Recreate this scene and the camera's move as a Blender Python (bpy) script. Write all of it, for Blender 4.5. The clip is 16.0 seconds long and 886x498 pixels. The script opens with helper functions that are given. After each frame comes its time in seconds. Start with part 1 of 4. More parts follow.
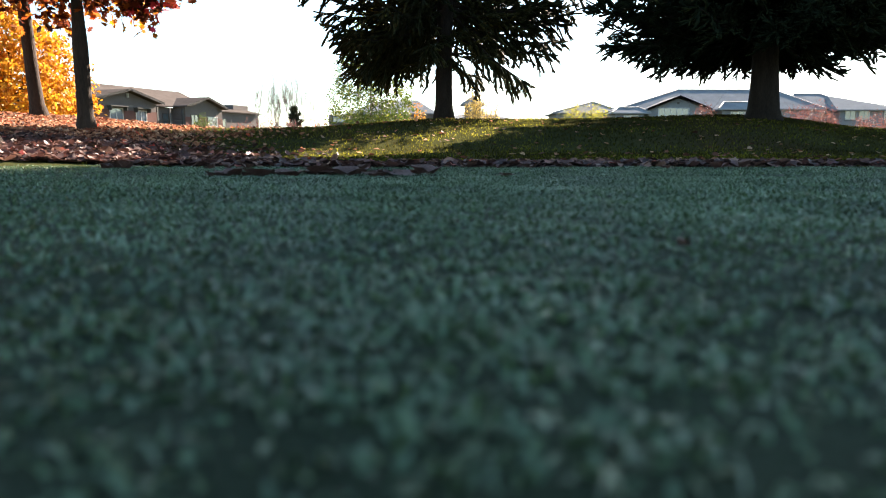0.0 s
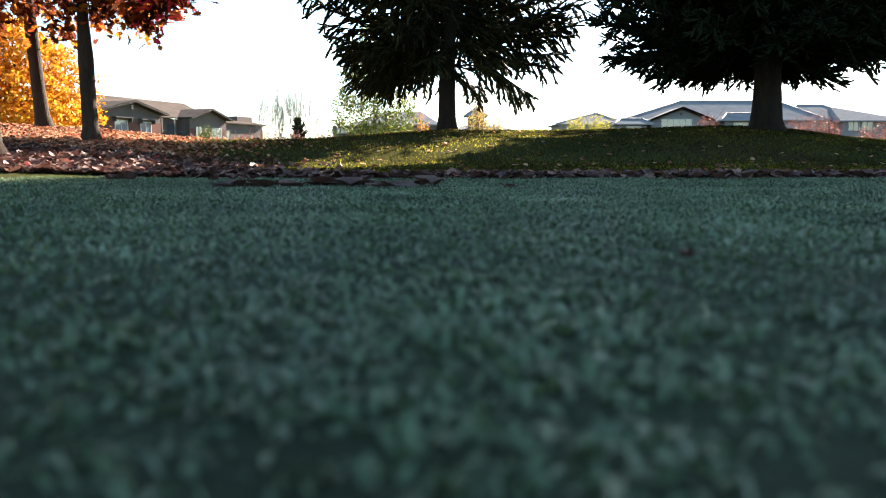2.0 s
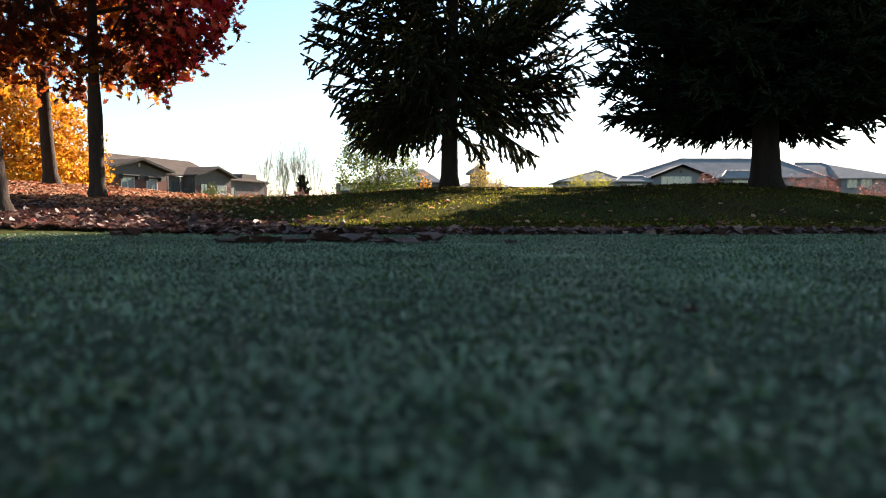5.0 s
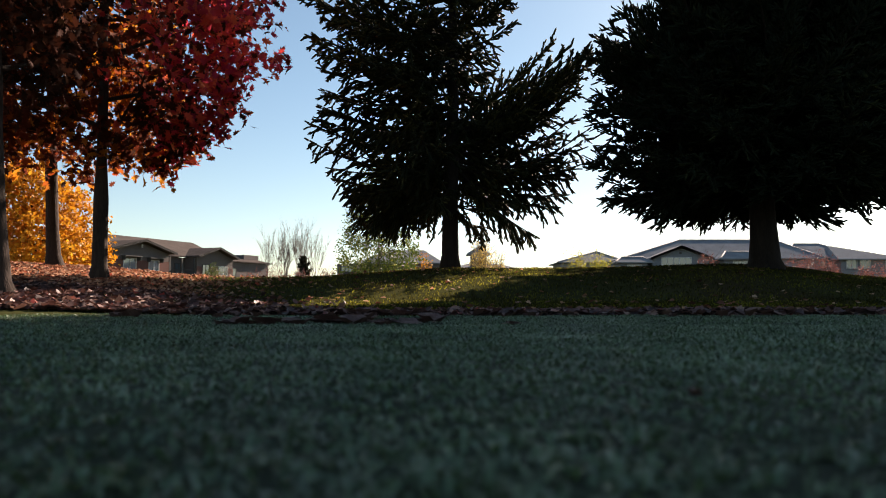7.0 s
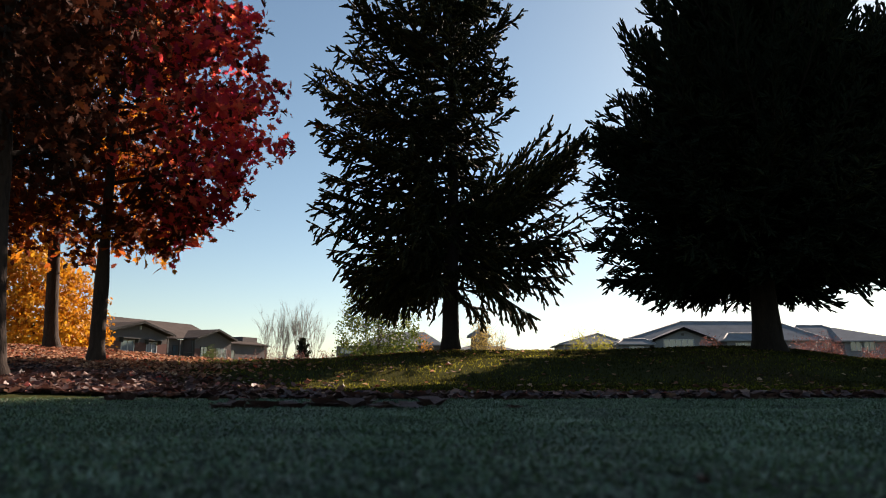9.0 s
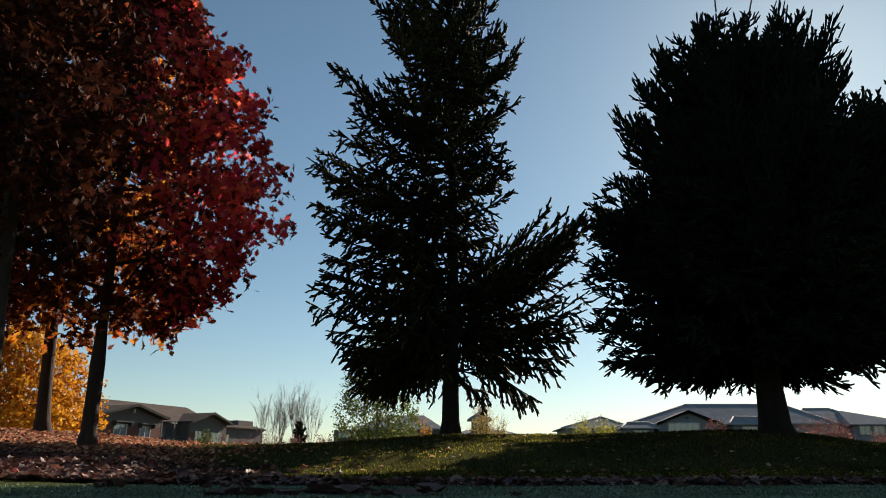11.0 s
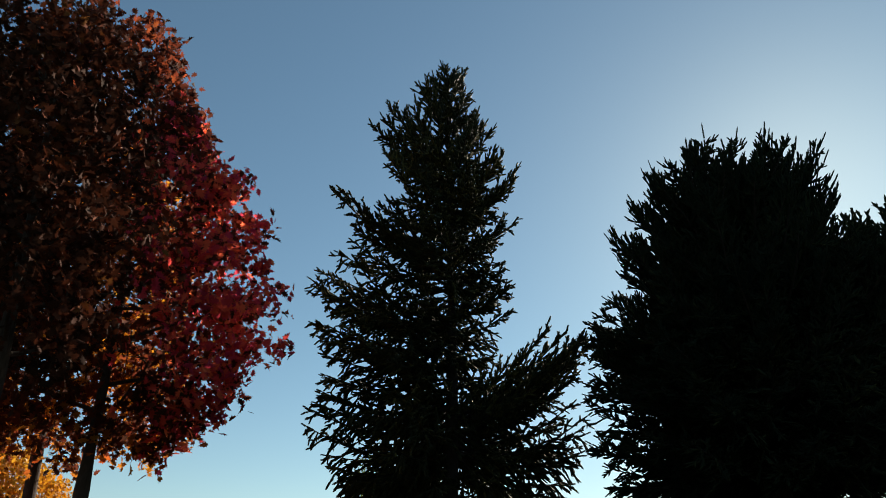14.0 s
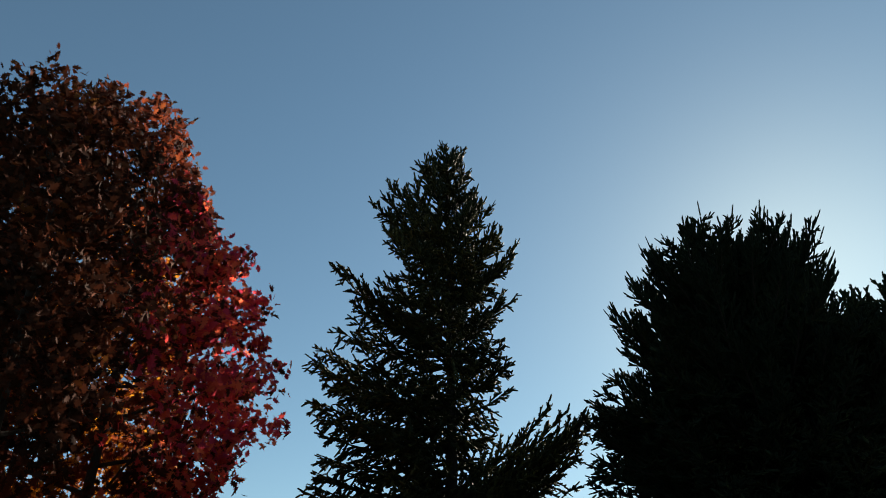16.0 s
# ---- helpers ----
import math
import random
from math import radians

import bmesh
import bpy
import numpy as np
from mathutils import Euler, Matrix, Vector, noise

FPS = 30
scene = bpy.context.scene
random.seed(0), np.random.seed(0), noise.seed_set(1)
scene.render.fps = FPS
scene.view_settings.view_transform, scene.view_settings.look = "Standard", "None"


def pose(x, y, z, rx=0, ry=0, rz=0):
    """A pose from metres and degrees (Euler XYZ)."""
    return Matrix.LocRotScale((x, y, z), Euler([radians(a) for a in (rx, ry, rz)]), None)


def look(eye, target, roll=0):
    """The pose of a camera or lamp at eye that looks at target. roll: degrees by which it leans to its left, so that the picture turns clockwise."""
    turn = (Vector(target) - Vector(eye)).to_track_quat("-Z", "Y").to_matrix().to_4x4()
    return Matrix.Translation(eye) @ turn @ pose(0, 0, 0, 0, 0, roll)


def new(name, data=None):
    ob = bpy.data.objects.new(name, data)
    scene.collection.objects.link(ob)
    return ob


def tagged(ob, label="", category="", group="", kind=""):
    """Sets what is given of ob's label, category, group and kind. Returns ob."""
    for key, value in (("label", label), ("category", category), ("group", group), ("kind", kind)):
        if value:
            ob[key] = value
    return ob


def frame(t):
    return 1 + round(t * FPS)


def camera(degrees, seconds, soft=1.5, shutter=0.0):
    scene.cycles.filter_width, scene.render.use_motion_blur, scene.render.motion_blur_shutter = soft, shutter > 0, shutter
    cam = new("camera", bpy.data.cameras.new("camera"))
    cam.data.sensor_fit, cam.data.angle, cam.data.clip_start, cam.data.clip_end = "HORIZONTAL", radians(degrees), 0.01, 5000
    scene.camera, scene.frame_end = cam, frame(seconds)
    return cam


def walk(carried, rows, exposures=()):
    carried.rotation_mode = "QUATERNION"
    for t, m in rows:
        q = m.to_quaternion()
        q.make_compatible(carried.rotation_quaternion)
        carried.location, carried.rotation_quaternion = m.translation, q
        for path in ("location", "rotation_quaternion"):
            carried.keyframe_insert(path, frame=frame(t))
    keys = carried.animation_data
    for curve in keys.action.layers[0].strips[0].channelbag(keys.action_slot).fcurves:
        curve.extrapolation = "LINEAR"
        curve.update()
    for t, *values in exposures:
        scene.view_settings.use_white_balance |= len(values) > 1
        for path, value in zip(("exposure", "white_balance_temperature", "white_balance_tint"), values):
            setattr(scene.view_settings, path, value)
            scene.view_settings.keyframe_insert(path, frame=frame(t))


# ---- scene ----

# ------------------------------------------------------------ camera
EYE = 0.08          # the camera rests close over the mown green
cam = camera(64.07, 16.0, soft=1.0)
cam.data.dof.use_dof = True
cam.data.dof.focus_distance = 7.0
cam.data.dof.aperture_fstop = 6.0
ROWS = [  # seconds, yaw, pitch, roll
    (0.0, -0.466, -7.953, -0.02), (0.5, -0.387, -7.697, -0.05), (1.0, -0.321, -7.493, -0.055),
    (1.5, -0.259, -7.288, -0.05), (2.0, -0.211, -7.078, -0.04), (2.5, -0.170, -6.866, -0.036),
    (3.0, -0.125, -6.667, -0.04), (3.2, -0.110, -6.590, -0.04), (3.6, -0.085, -6.320, -0.035),
    (4.0, -0.060, -5.550, -0.03), (4.5, -0.038, -4.100, -0.03), (5.0, -0.018, -2.520, -0.03),
    (5.5, 0.0, -0.900, -0.03), (6.0, 0.02, 0.760, -0.045), (6.5, 0.03, 2.393, -0.045),
    (7.0, 0.037, 4.014, -0.045), (7.5, 0.042, 5.648, -0.05), (8.0, 0.05, 7.280, -0.05),
    (8.5, 0.056, 8.935, -0.06), (9.0, 0.055, 10.602, -0.06), (11.5, 0.025, 18.752, -0.085),
    (12.0, 0.003, 20.366, -0.098), (12.5, -0.010, 21.962, -0.105), (13.0, -0.016, 23.580, -0.1),
    (13.5, -0.028, 25.160, -0.095), (14.0, -0.048, 26.754, -0.098), (14.5, -0.072, 28.315, -0.114),
    (15.0, -0.096, 29.845, -0.135), (15.5, -0.122, 31.405, -0.14), (16.0, -0.138, 32.935, -0.138),
]
EXPOSURES = [(0.0, 2.8, 6900, 16), (3.2, 2.78, 6900, 16), (5.5, 2.05, 7250, 20), (7.0, 1.54, 7300, 23), (9.0, 1.3, 7250, 22), (11.5, 0.96, 6800, 13), (12.75, 0.98, 6750, 11), (14.0, 1.14, 6900, 9), (16.0, 1.2, 6850, 8)]
walk(cam, [(t, pose(0, 0, EYE, 90 + p, 0, y) @ pose(0, 0, 0, 0, 0, r)) for t, y, p, r in ROWS], EXPOSURES)

# ------------------------------------------------------------ light
SUN_AZ, SUN_EL = 30.6, 27.0      # degrees to the right of straight ahead, above the horizon
world = bpy.data.worlds.new("sky")
scene.world = world
world.use_nodes = True
wn = world.node_tree.nodes
sky = wn.new("ShaderNodeTexSky")
sky.sky_type = "NISHITA"
sky.sun_disc = False
sky.sun_elevation = radians(SUN_EL)
sky.sun_rotation = radians(SUN_AZ)
sky.air_density, sky.dust_density, sky.ozone_density = 1.0, 0.22, 1.5
wn["Background"].inputs[1].default_value = 0.05
haze = wn.new("ShaderNodeMixRGB")
haze.blend_type = "MULTIPLY"
haze.inputs[0].default_value = 1.0
wco, wsep = wn.new("ShaderNodeTexCoord"), wn.new("ShaderNodeSeparateXYZ")
wmap = wn.new("ShaderNodeMapRange")
wmap.inputs[1].default_value, wmap.inputs[2].default_value = 0.0, 0.32
wtint = wn.new("ShaderNodeMixRGB")
wtint.inputs[1].default_value, wtint.inputs[2].default_value = (0.89, 0.99, 0.98, 1), (0.83, 1.01, 0.97, 1)
world.node_tree.links.new(wco.outputs["Generated"], wsep.inputs[0])
world.node_tree.links.new(wsep.outputs[2], wmap.inputs[0])
world.node_tree.links.new(wmap.outputs[0], wtint.inputs[0])
world.node_tree.links.new(wtint.outputs[0], haze.inputs[2])
world.node_tree.links.new(sky.outputs[0], haze.inputs[1])
world.node_tree.links.new(haze.outputs[0], wn["Background"].inputs[0])

sun = new("sun", bpy.data.lights.new("sun", "SUN"))
sun.data.energy, sun.data.angle, sun.data.color = 5.0, radians(0.53), (1.0, 0.9, 0.76)
sd = Vector((math.sin(radians(SUN_AZ)) * math.cos(radians(SUN_EL)), math.cos(radians(SUN_AZ)) * math.cos(radians(SUN_EL)), math.sin(radians(SUN_EL))))
sun.matrix_world = look(sd * 60, (0, 0, 0))

# ------------------------------------------------------------ materials
def material(name):
    m = bpy.data.materials.new(name)
    m.use_nodes = True
    return m, m.node_tree.nodes, m.node_tree.links, m.node_tree.nodes["Principled BSDF"]


def ramp(n, stops):
    r = n.new("ShaderNodeValToRGB")
    e = r.color_ramp.elements
    while len(e) < len(stops):
        e.new(0.5)
    for el, (p, c) in zip(e, stops):
        el.position, el.color = p, (*c, 1)
    return r


def surface(name, dark, light, scale=6.0, rough=0.8, bump=0.3, fine=60.0, spec=0.3, stretch=(1, 1, 1), stain=None):
    """A surface with grain at two scales, relief and, where stain is given, blotches of that colour."""
    m, n, l, b = material(name)
    co = n.new("ShaderNodeTexCoord")
    mp = n.new("ShaderNodeMapping")
    mp.inputs["Scale"].default_value = stretch
    l.new(co.outputs["Object"], mp.inputs[0])
    big, small = n.new("ShaderNodeTexNoise"), n.new("ShaderNodeTexNoise")
    big.inputs["Scale"].default_value, small.inputs["Scale"].default_value = scale, fine
    big.inputs["Detail"].default_value = small.inputs["Detail"].default_value = 5
    for t in (big, small):
        l.new(mp.outputs[0], t.inputs["Vector"])
    mix = n.new("ShaderNodeMath")
    mix.operation = "MULTIPLY_ADD"
    mix.inputs[1].default_value = 0.45
    l.new(small.outputs["Fac"], mix.inputs[0])
    sc = n.new("ShaderNodeMath")
    sc.operation = "MULTIPLY"
    sc.inputs[1].default_value = 0.55
    l.new(big.outputs["Fac"], sc.inputs[0])
    l.new(sc.outputs[0], mix.inputs[2])
    r = ramp(n, [(0.3, dark), (0.7, light)])
    l.new(mix.outputs[0], r.inputs[0])
    out = r.outputs[0]
    if stain:
        st = n.new("ShaderNodeTexNoise")
        st.inputs["Scale"].default_value = scale * 0.35
        l.new(mp.outputs[0], st.inputs["Vector"])
        sr = ramp(n, [(0.5, (0, 0, 0)), (0.66, (1, 1, 1))])
        l.new(st.outputs["Fac"], sr.inputs[0])
        mc = n.new("ShaderNodeMixRGB")
        mc.inputs[2].default_value = (*stain, 1)
        l.new(sr.outputs[0], mc.inputs[0])
        l.new(out, mc.inputs[1])
        out = mc.outputs[0]
    l.new(out, b.inputs["Base Color"])
    b.inputs["Roughness"].default_value = rough
    b.inputs["Specular IOR Level"].default_value = spec
    bp = n.new("ShaderNodeBump")
    bp.inputs["Strength"].default_value = bump
    bp.inputs["Distance"].default_value = 0.02
    l.new(mix.outputs[0], bp.inputs["Height"])
    l.new(bp.outputs[0], b.inputs["Normal"])
    return m


def foliage(name, stops, rough=0.5, spec=0.35, through_light=0.4, patch=0.0, patch_scale=1.2, side=None, low=None):
    """Leaves, needles or blades: colour by piece, a patchy change over the crown, light coming through.
    side: (colour, from x, to x), a share of pieces that turns to that colour along x; low: (colour, z of none, z of most), the same downwards."""
    m, n, l, b = material(name)
    geo = n.new("ShaderNodeNewGeometry")
    r = ramp(n, stops)
    fac = geo.outputs["Random Per Island"]
    co = n.new("ShaderNodeTexCoord")
    if patch:
        nz = n.new("ShaderNodeTexNoise")
        nz.inputs["Scale"].default_value = patch_scale
        nz.inputs["Detail"].default_value = 3
        l.new(co.outputs["Object"], nz.inputs["Vector"])
        mp = n.new("ShaderNodeMapRange")
        mp.inputs[1].default_value, mp.inputs[2].default_value = 0.35, 0.65
        l.new(nz.outputs["Fac"], mp.inputs[0])
        mx = n.new("ShaderNodeMix")
        mx.inputs[0].default_value = patch
        l.new(fac, mx.inputs[2])
        l.new(mp.outputs[0], mx.inputs[3])
        fac = mx.outputs[0]
    l.new(fac, r.inputs[0])
    out = r.outputs[0]
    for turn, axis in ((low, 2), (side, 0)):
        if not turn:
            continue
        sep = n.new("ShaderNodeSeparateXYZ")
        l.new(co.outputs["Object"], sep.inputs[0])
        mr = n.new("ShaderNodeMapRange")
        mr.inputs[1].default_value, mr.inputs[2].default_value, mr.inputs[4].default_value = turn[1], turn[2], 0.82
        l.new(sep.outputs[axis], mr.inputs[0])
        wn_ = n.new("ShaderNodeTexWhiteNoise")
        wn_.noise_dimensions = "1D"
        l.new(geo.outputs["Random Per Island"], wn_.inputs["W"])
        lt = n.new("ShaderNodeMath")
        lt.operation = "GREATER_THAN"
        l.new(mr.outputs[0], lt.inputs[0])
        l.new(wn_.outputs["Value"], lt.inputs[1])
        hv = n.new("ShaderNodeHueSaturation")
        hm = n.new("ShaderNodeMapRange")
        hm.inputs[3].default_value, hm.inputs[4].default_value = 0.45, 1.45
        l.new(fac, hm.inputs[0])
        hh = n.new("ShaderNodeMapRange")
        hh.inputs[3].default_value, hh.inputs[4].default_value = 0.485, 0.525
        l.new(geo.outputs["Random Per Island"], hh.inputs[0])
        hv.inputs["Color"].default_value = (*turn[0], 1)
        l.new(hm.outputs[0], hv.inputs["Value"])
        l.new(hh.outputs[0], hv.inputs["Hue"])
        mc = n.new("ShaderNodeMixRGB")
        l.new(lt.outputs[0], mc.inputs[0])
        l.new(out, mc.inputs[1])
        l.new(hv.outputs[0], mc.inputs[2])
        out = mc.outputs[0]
    l.new(out, b.inputs["Base Color"])
    b.inputs["Roughness"].default_value = rough
    b.inputs["Specular IOR Level"].default_value = spec
    if through_light:
        tr = n.new("ShaderNodeBsdfTranslucent")
        ms = n.new("ShaderNodeMixShader")
        ms.inputs[0].default_value = through_light
        l.new(out, tr.inputs[0])
        l.new(b.outputs[0], ms.inputs[1])
        l.new(tr.outputs[0], ms.inputs[2])
        l.new(ms.outputs[0], n["Material Output"].inputs[0])
    return m


M_SOIL = surface("lawn_thatch", (0.026, 0.027, 0.012), (0.066, 0.068, 0.026), 1.3, 0.95, 0.6, 40, 0.0, stain=(0.05, 0.04, 0.02))
M_GREEN_SOIL = surface("green_thatch", (0.008, 0.014, 0.006), (0.026, 0.042, 0.018), 5, 0.9, 0.5, 300, 0.2, stain=(0.035, 0.034, 0.018))
M_TURF = foliage("mown_green_blade", [(0.0, (0.027, 0.051, 0.016)), (0.35, (0.058, 0.110, 0.038)), (0.75, (0.102, 0.175, 0.070)), (0.95, (0.24, 0.32, 0.20)), (1.0, (0.17, 0.13, 0.055))], 0.42, 0.9, 0.25, 0.7, 4)
dew = next(k for k in M_TURF.node_tree.nodes if k.type == "BSDF_PRINCIPLED")
dew.inputs["Coat Weight"].default_value, dew.inputs["Coat Roughness"].default_value = 0.3, 0.4
M_GRASS = foliage("lawn_blade", [(0.0, (0.020, 0.019, 0.008)), (0.55, (0.050, 0.048, 0.011)), (0.85, (0.200, 0.192, 0.020)), (1.0, (0.20, 0.15, 0.055))], 0.8, 0.0, 0.8, 0.4, 0.8)
M_LITTER = foliage("dry_leaf", [(0.0, (0.06, 0.024, 0.016)), (0.35, (0.22, 0.08, 0.045)), (0.65, (0.40, 0.18, 0.10)), (0.92, (0.56, 0.34, 0.22)), (1.0, (0.46, 0.06, 0.03))], 0.65, 0.2, 0.4)
# purple-brown leaf colour, darkened to put in the shade of the front ground
M_LITTER_SHADE = foliage("shade_toned_leaf", [(0.0, (0.03, 0.014, 0.012)), (0.4, (0.080, 0.034, 0.028)), (0.8, (0.15, 0.070, 0.058)), (0.96, (0.28, 0.16, 0.12)), (1.0, (0.36, 0.04, 0.03))], 0.55, 0.3, 0.2)
M_BIGLEAF = surface("brown_fallen_leaf", (0.14, 0.075, 0.064), (0.30, 0.18, 0.155), 14, 0.6, 0.5, 90, 0.35)
# crimson side: leaf colour made brighter eastward, painting in sun on the crown
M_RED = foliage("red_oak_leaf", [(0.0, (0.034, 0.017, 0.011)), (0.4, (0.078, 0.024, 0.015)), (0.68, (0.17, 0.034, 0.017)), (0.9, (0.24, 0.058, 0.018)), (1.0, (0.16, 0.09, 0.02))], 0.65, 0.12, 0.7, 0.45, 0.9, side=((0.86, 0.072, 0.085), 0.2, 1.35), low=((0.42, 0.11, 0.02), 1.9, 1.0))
M_ORANGE = foliage("orange_maple_leaf", [(0.0, (0.30, 0.08, 0.012)), (0.5, (0.52, 0.17, 0.016)), (1.0, (0.62, 0.30, 0.025))], 0.6, 0.15, 0.55, 0.4, 0.9)
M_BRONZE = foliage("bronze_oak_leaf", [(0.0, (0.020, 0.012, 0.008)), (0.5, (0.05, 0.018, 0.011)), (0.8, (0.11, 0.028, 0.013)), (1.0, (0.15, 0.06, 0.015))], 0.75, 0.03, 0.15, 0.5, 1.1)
M_YELLOW = foliage("yellow_leaf", [(0.0, (0.36, 0.11, 0.012)), (0.5, (0.56, 0.25, 0.018)), (1.0, (0.70, 0.41, 0.045))], 0.5, 0.3, 0.5, 0.5, 0.7)
M_PALE = foliage("pale_yellow_leaf", [(0.0, (0.42, 0.30, 0.09)), (1.0, (0.66, 0.50, 0.17))], 0.6, 0.1, 0.5, 0.3, 0.9)
M_LIME = foliage("lime_leaf", [(0.0, (0.22, 0.24, 0.03)), (1.0, (0.45, 0.38, 0.05))], 0.5, 0.3, 0.5, 0.3, 0.9)
M_BIRCH = foliage("green_leaf", [(0.0, (0.04, 0.07, 0.016)), (0.6, (0.10, 0.14, 0.025)), (1.0, (0.28, 0.26, 0.045))], 0.5, 0.3, 0.4, 0.3, 0.9)
M_REDBUSH = foliage("russet_leaf", [(0.0, (0.12, 0.05, 0.045)), (1.0, (0.26, 0.10, 0.08))], 0.6, 0.3, 0.4)
M_NEEDLE = foliage("spruce_needle", [(0.0, (0.012, 0.016, 0.008)), (0.6, (0.030, 0.033, 0.013)), (0.88, (0.085, 0.075, 0.024)), (1.0, (0.13, 0.085, 0.03))], 0.65, 0.12, 0.35, 0.5, 0.8)
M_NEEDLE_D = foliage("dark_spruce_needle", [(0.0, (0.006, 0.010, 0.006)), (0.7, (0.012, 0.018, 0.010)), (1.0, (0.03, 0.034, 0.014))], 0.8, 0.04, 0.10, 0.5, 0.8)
M_BARK = surface("grey_brown_bark", (0.016, 0.010, 0.007), (0.06, 0.038, 0.028), 9, 0.9, 1.0, 60, 0.2, (1, 1, 0.22))
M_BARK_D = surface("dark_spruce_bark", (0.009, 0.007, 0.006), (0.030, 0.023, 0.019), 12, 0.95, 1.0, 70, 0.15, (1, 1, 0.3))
M_TWIG = surface("grey_twig", (0.12, 0.10, 0.085), (0.24, 0.20, 0.17), 3, 0.9, 0.2, 30, 0.2)
M_ROOF = surface("asphalt_shingle", (0.17, 0.178, 0.19), (0.27, 0.28, 0.295), 0.5, 0.95, 0.4, 6, 0.0)
M_SHINGLE = surface("brown_shingle", (0.066, 0.056, 0.052), (0.112, 0.096, 0.089), 0.5, 0.95, 0.4, 6, 0.0)
M_STUCCO = surface("grey_stucco", (0.11, 0.092, 0.086), (0.165, 0.138, 0.128), 0.4, 0.9, 0.2, 12, 0.2)
M_SIDING = surface("blue_grey_siding", (0.15, 0.163, 0.185), (0.22, 0.24, 0.265), 0.4, 0.85, 0.2, 12, 0.2)
M_BRICK = surface("red_brown_brick", (0.12, 0.055, 0.045), (0.19, 0.09, 0.075), 0.6, 0.9, 0.3, 9, 0.2)
M_TRIM = surface("dark_trim", (0.05, 0.047, 0.045), (0.09, 0.085, 0.08), 1, 0.7, 0.1, 12, 0.3)
M_WHITE = surface("pale_trim", (0.5, 0.49, 0.48), (0.62, 0.61, 0.6), 1, 0.6, 0.1, 12, 0.3)
M_CAP = surface("weathered_trim", (0.24, 0.23, 0.23), (0.34, 0.33, 0.33), 1, 0.8, 0.1, 12, 0.1)
M_GLASS, _n, _l, _b = material("window_glass")
_b.inputs["Base Color"].default_value = (0.10, 0.13, 0.15, 1)
_b.inputs["Roughness"].default_value = 0.06
_b.inputs["Metallic"].default_value = 0.0
_b.inputs["Specular IOR Level"].default_value = 1.0
_b.inputs["Coat Weight"].default_value = 1.0

# ------------------------------------------------------------ mesh helpers
def part(name, bm, mat, parent=None, label="", smooth=False):
    me = bpy.data.meshes.new(name)
    bm.to_mesh(me)
    bm.free()
    me.materials.append(mat)
    if smooth:
        me.polygons.foreach_set("use_smooth", [True] * len(me.polygons))
    ob = new(name, me)
    ob.parent = parent
    if label:
        tagged(ob, label)
    return ob


def cloud(name, verts, tris, mat, parent=None, smooth=False):
    """One mesh from arrays of vertices and triangles."""
    verts, tris = np.asarray(verts, np.float32).reshape(-1, 3), np.asarray(tris, np.int32).reshape(-1, 3)
    me = bpy.data.meshes.new(name)
    me.vertices.add(len(verts))
    me.vertices.foreach_set("co", verts.ravel())
    me.loops.add(tris.size)
    me.loops.foreach_set("vertex_index", tris.ravel())
    me.polygons.add(len(tris))
    me.polygons.foreach_set("loop_start", np.arange(0, tris.size, 3, dtype=np.int32))
    if smooth:
        me.polygons.foreach_set("use_smooth", np.ones(len(tris), bool))
    me.update(calc_edges=True)
    me.validate()
    me.materials.append(mat)
    ob = new(name, me)
    ob.parent = parent
    return ob


def empty(name, at=(0, 0, 0), turn=0.0):
    ob = new(name)
    ob.matrix_world = pose(*at, 0, 0, turn)
    return ob


def unit(v):
    return v / np.maximum(np.linalg.norm(v, axis=-1, keepdims=True), 1e-9)


def frames_of(axis, rng):
    """Two unit vectors square to each axis, at a random turn."""
    a = unit(axis)
    h = rng.normal(size=a.shape)
    s = unit(np.cross(a, h))
    return a, s, np.cross(a, s)


def tubes(paths, sides=8):
    """Vertices and triangles of round tapered tubes; a path is a list of (point, radius)."""
    V, F, base = [], [], 0
    for path in paths:
        pts = np.array([p for p, r in path], float)
        rad = np.array([r for p, r in path], float)
        tan = unit(np.gradient(pts, axis=0))
        ref = np.array([0.0, 1.0, 0.0]) if abs(tan[0][1]) < 0.9 else np.array([1.0, 0.0, 0.0])
        s = unit(np.cross(tan, ref))
        u = np.cross(s, tan)
        ang = np.linspace(0, 2 * np.pi, sides, endpoint=False)
        ring = pts[:, None] + rad[:, None, None] * (np.cos(ang)[None, :, None] * s[:, None] + np.sin(ang)[None, :, None] * u[:, None])
        V.append(ring.reshape(-1, 3))
        k = len(pts)
        for i in range(k - 1):
            for j in range(sides):
                a, b = base + i * sides + j, base + i * sides + (j + 1) % sides
                F += [(a, b, b + sides), (a, b + sides, a + sides)]
        top = base + (k - 1) * sides
        F += [(top, top + j, top + j + 1) for j in range(1, sides - 1)]
        base += k * sides
    return np.concatenate(V), np.array(F)


LOBES = {
    "oak": [(0.0, 0.30), (22, 0.34), (40, 0.20), (68, 0.40), (92, 0.20), (124, 0.46), (143, 0.26), (160, 0.54), (170, 0.44), (180, 0.70)],
    "dry": [(0.0, 0.12), (32, 0.40), (60, 0.34), (90, 0.50), (118, 0.38), (145, 0.50), (180, 0.56)],
    "maple": [(0.0, 0.08), (35, 0.42), (62, 0.26), (88, 0.58), (118, 0.30), (140, 0.58), (160, 0.34), (180, 0.66)],
    "plain": [(0.0, 0.5), (65, 0.24), (115, 0.26), (180, 0.5)],
}


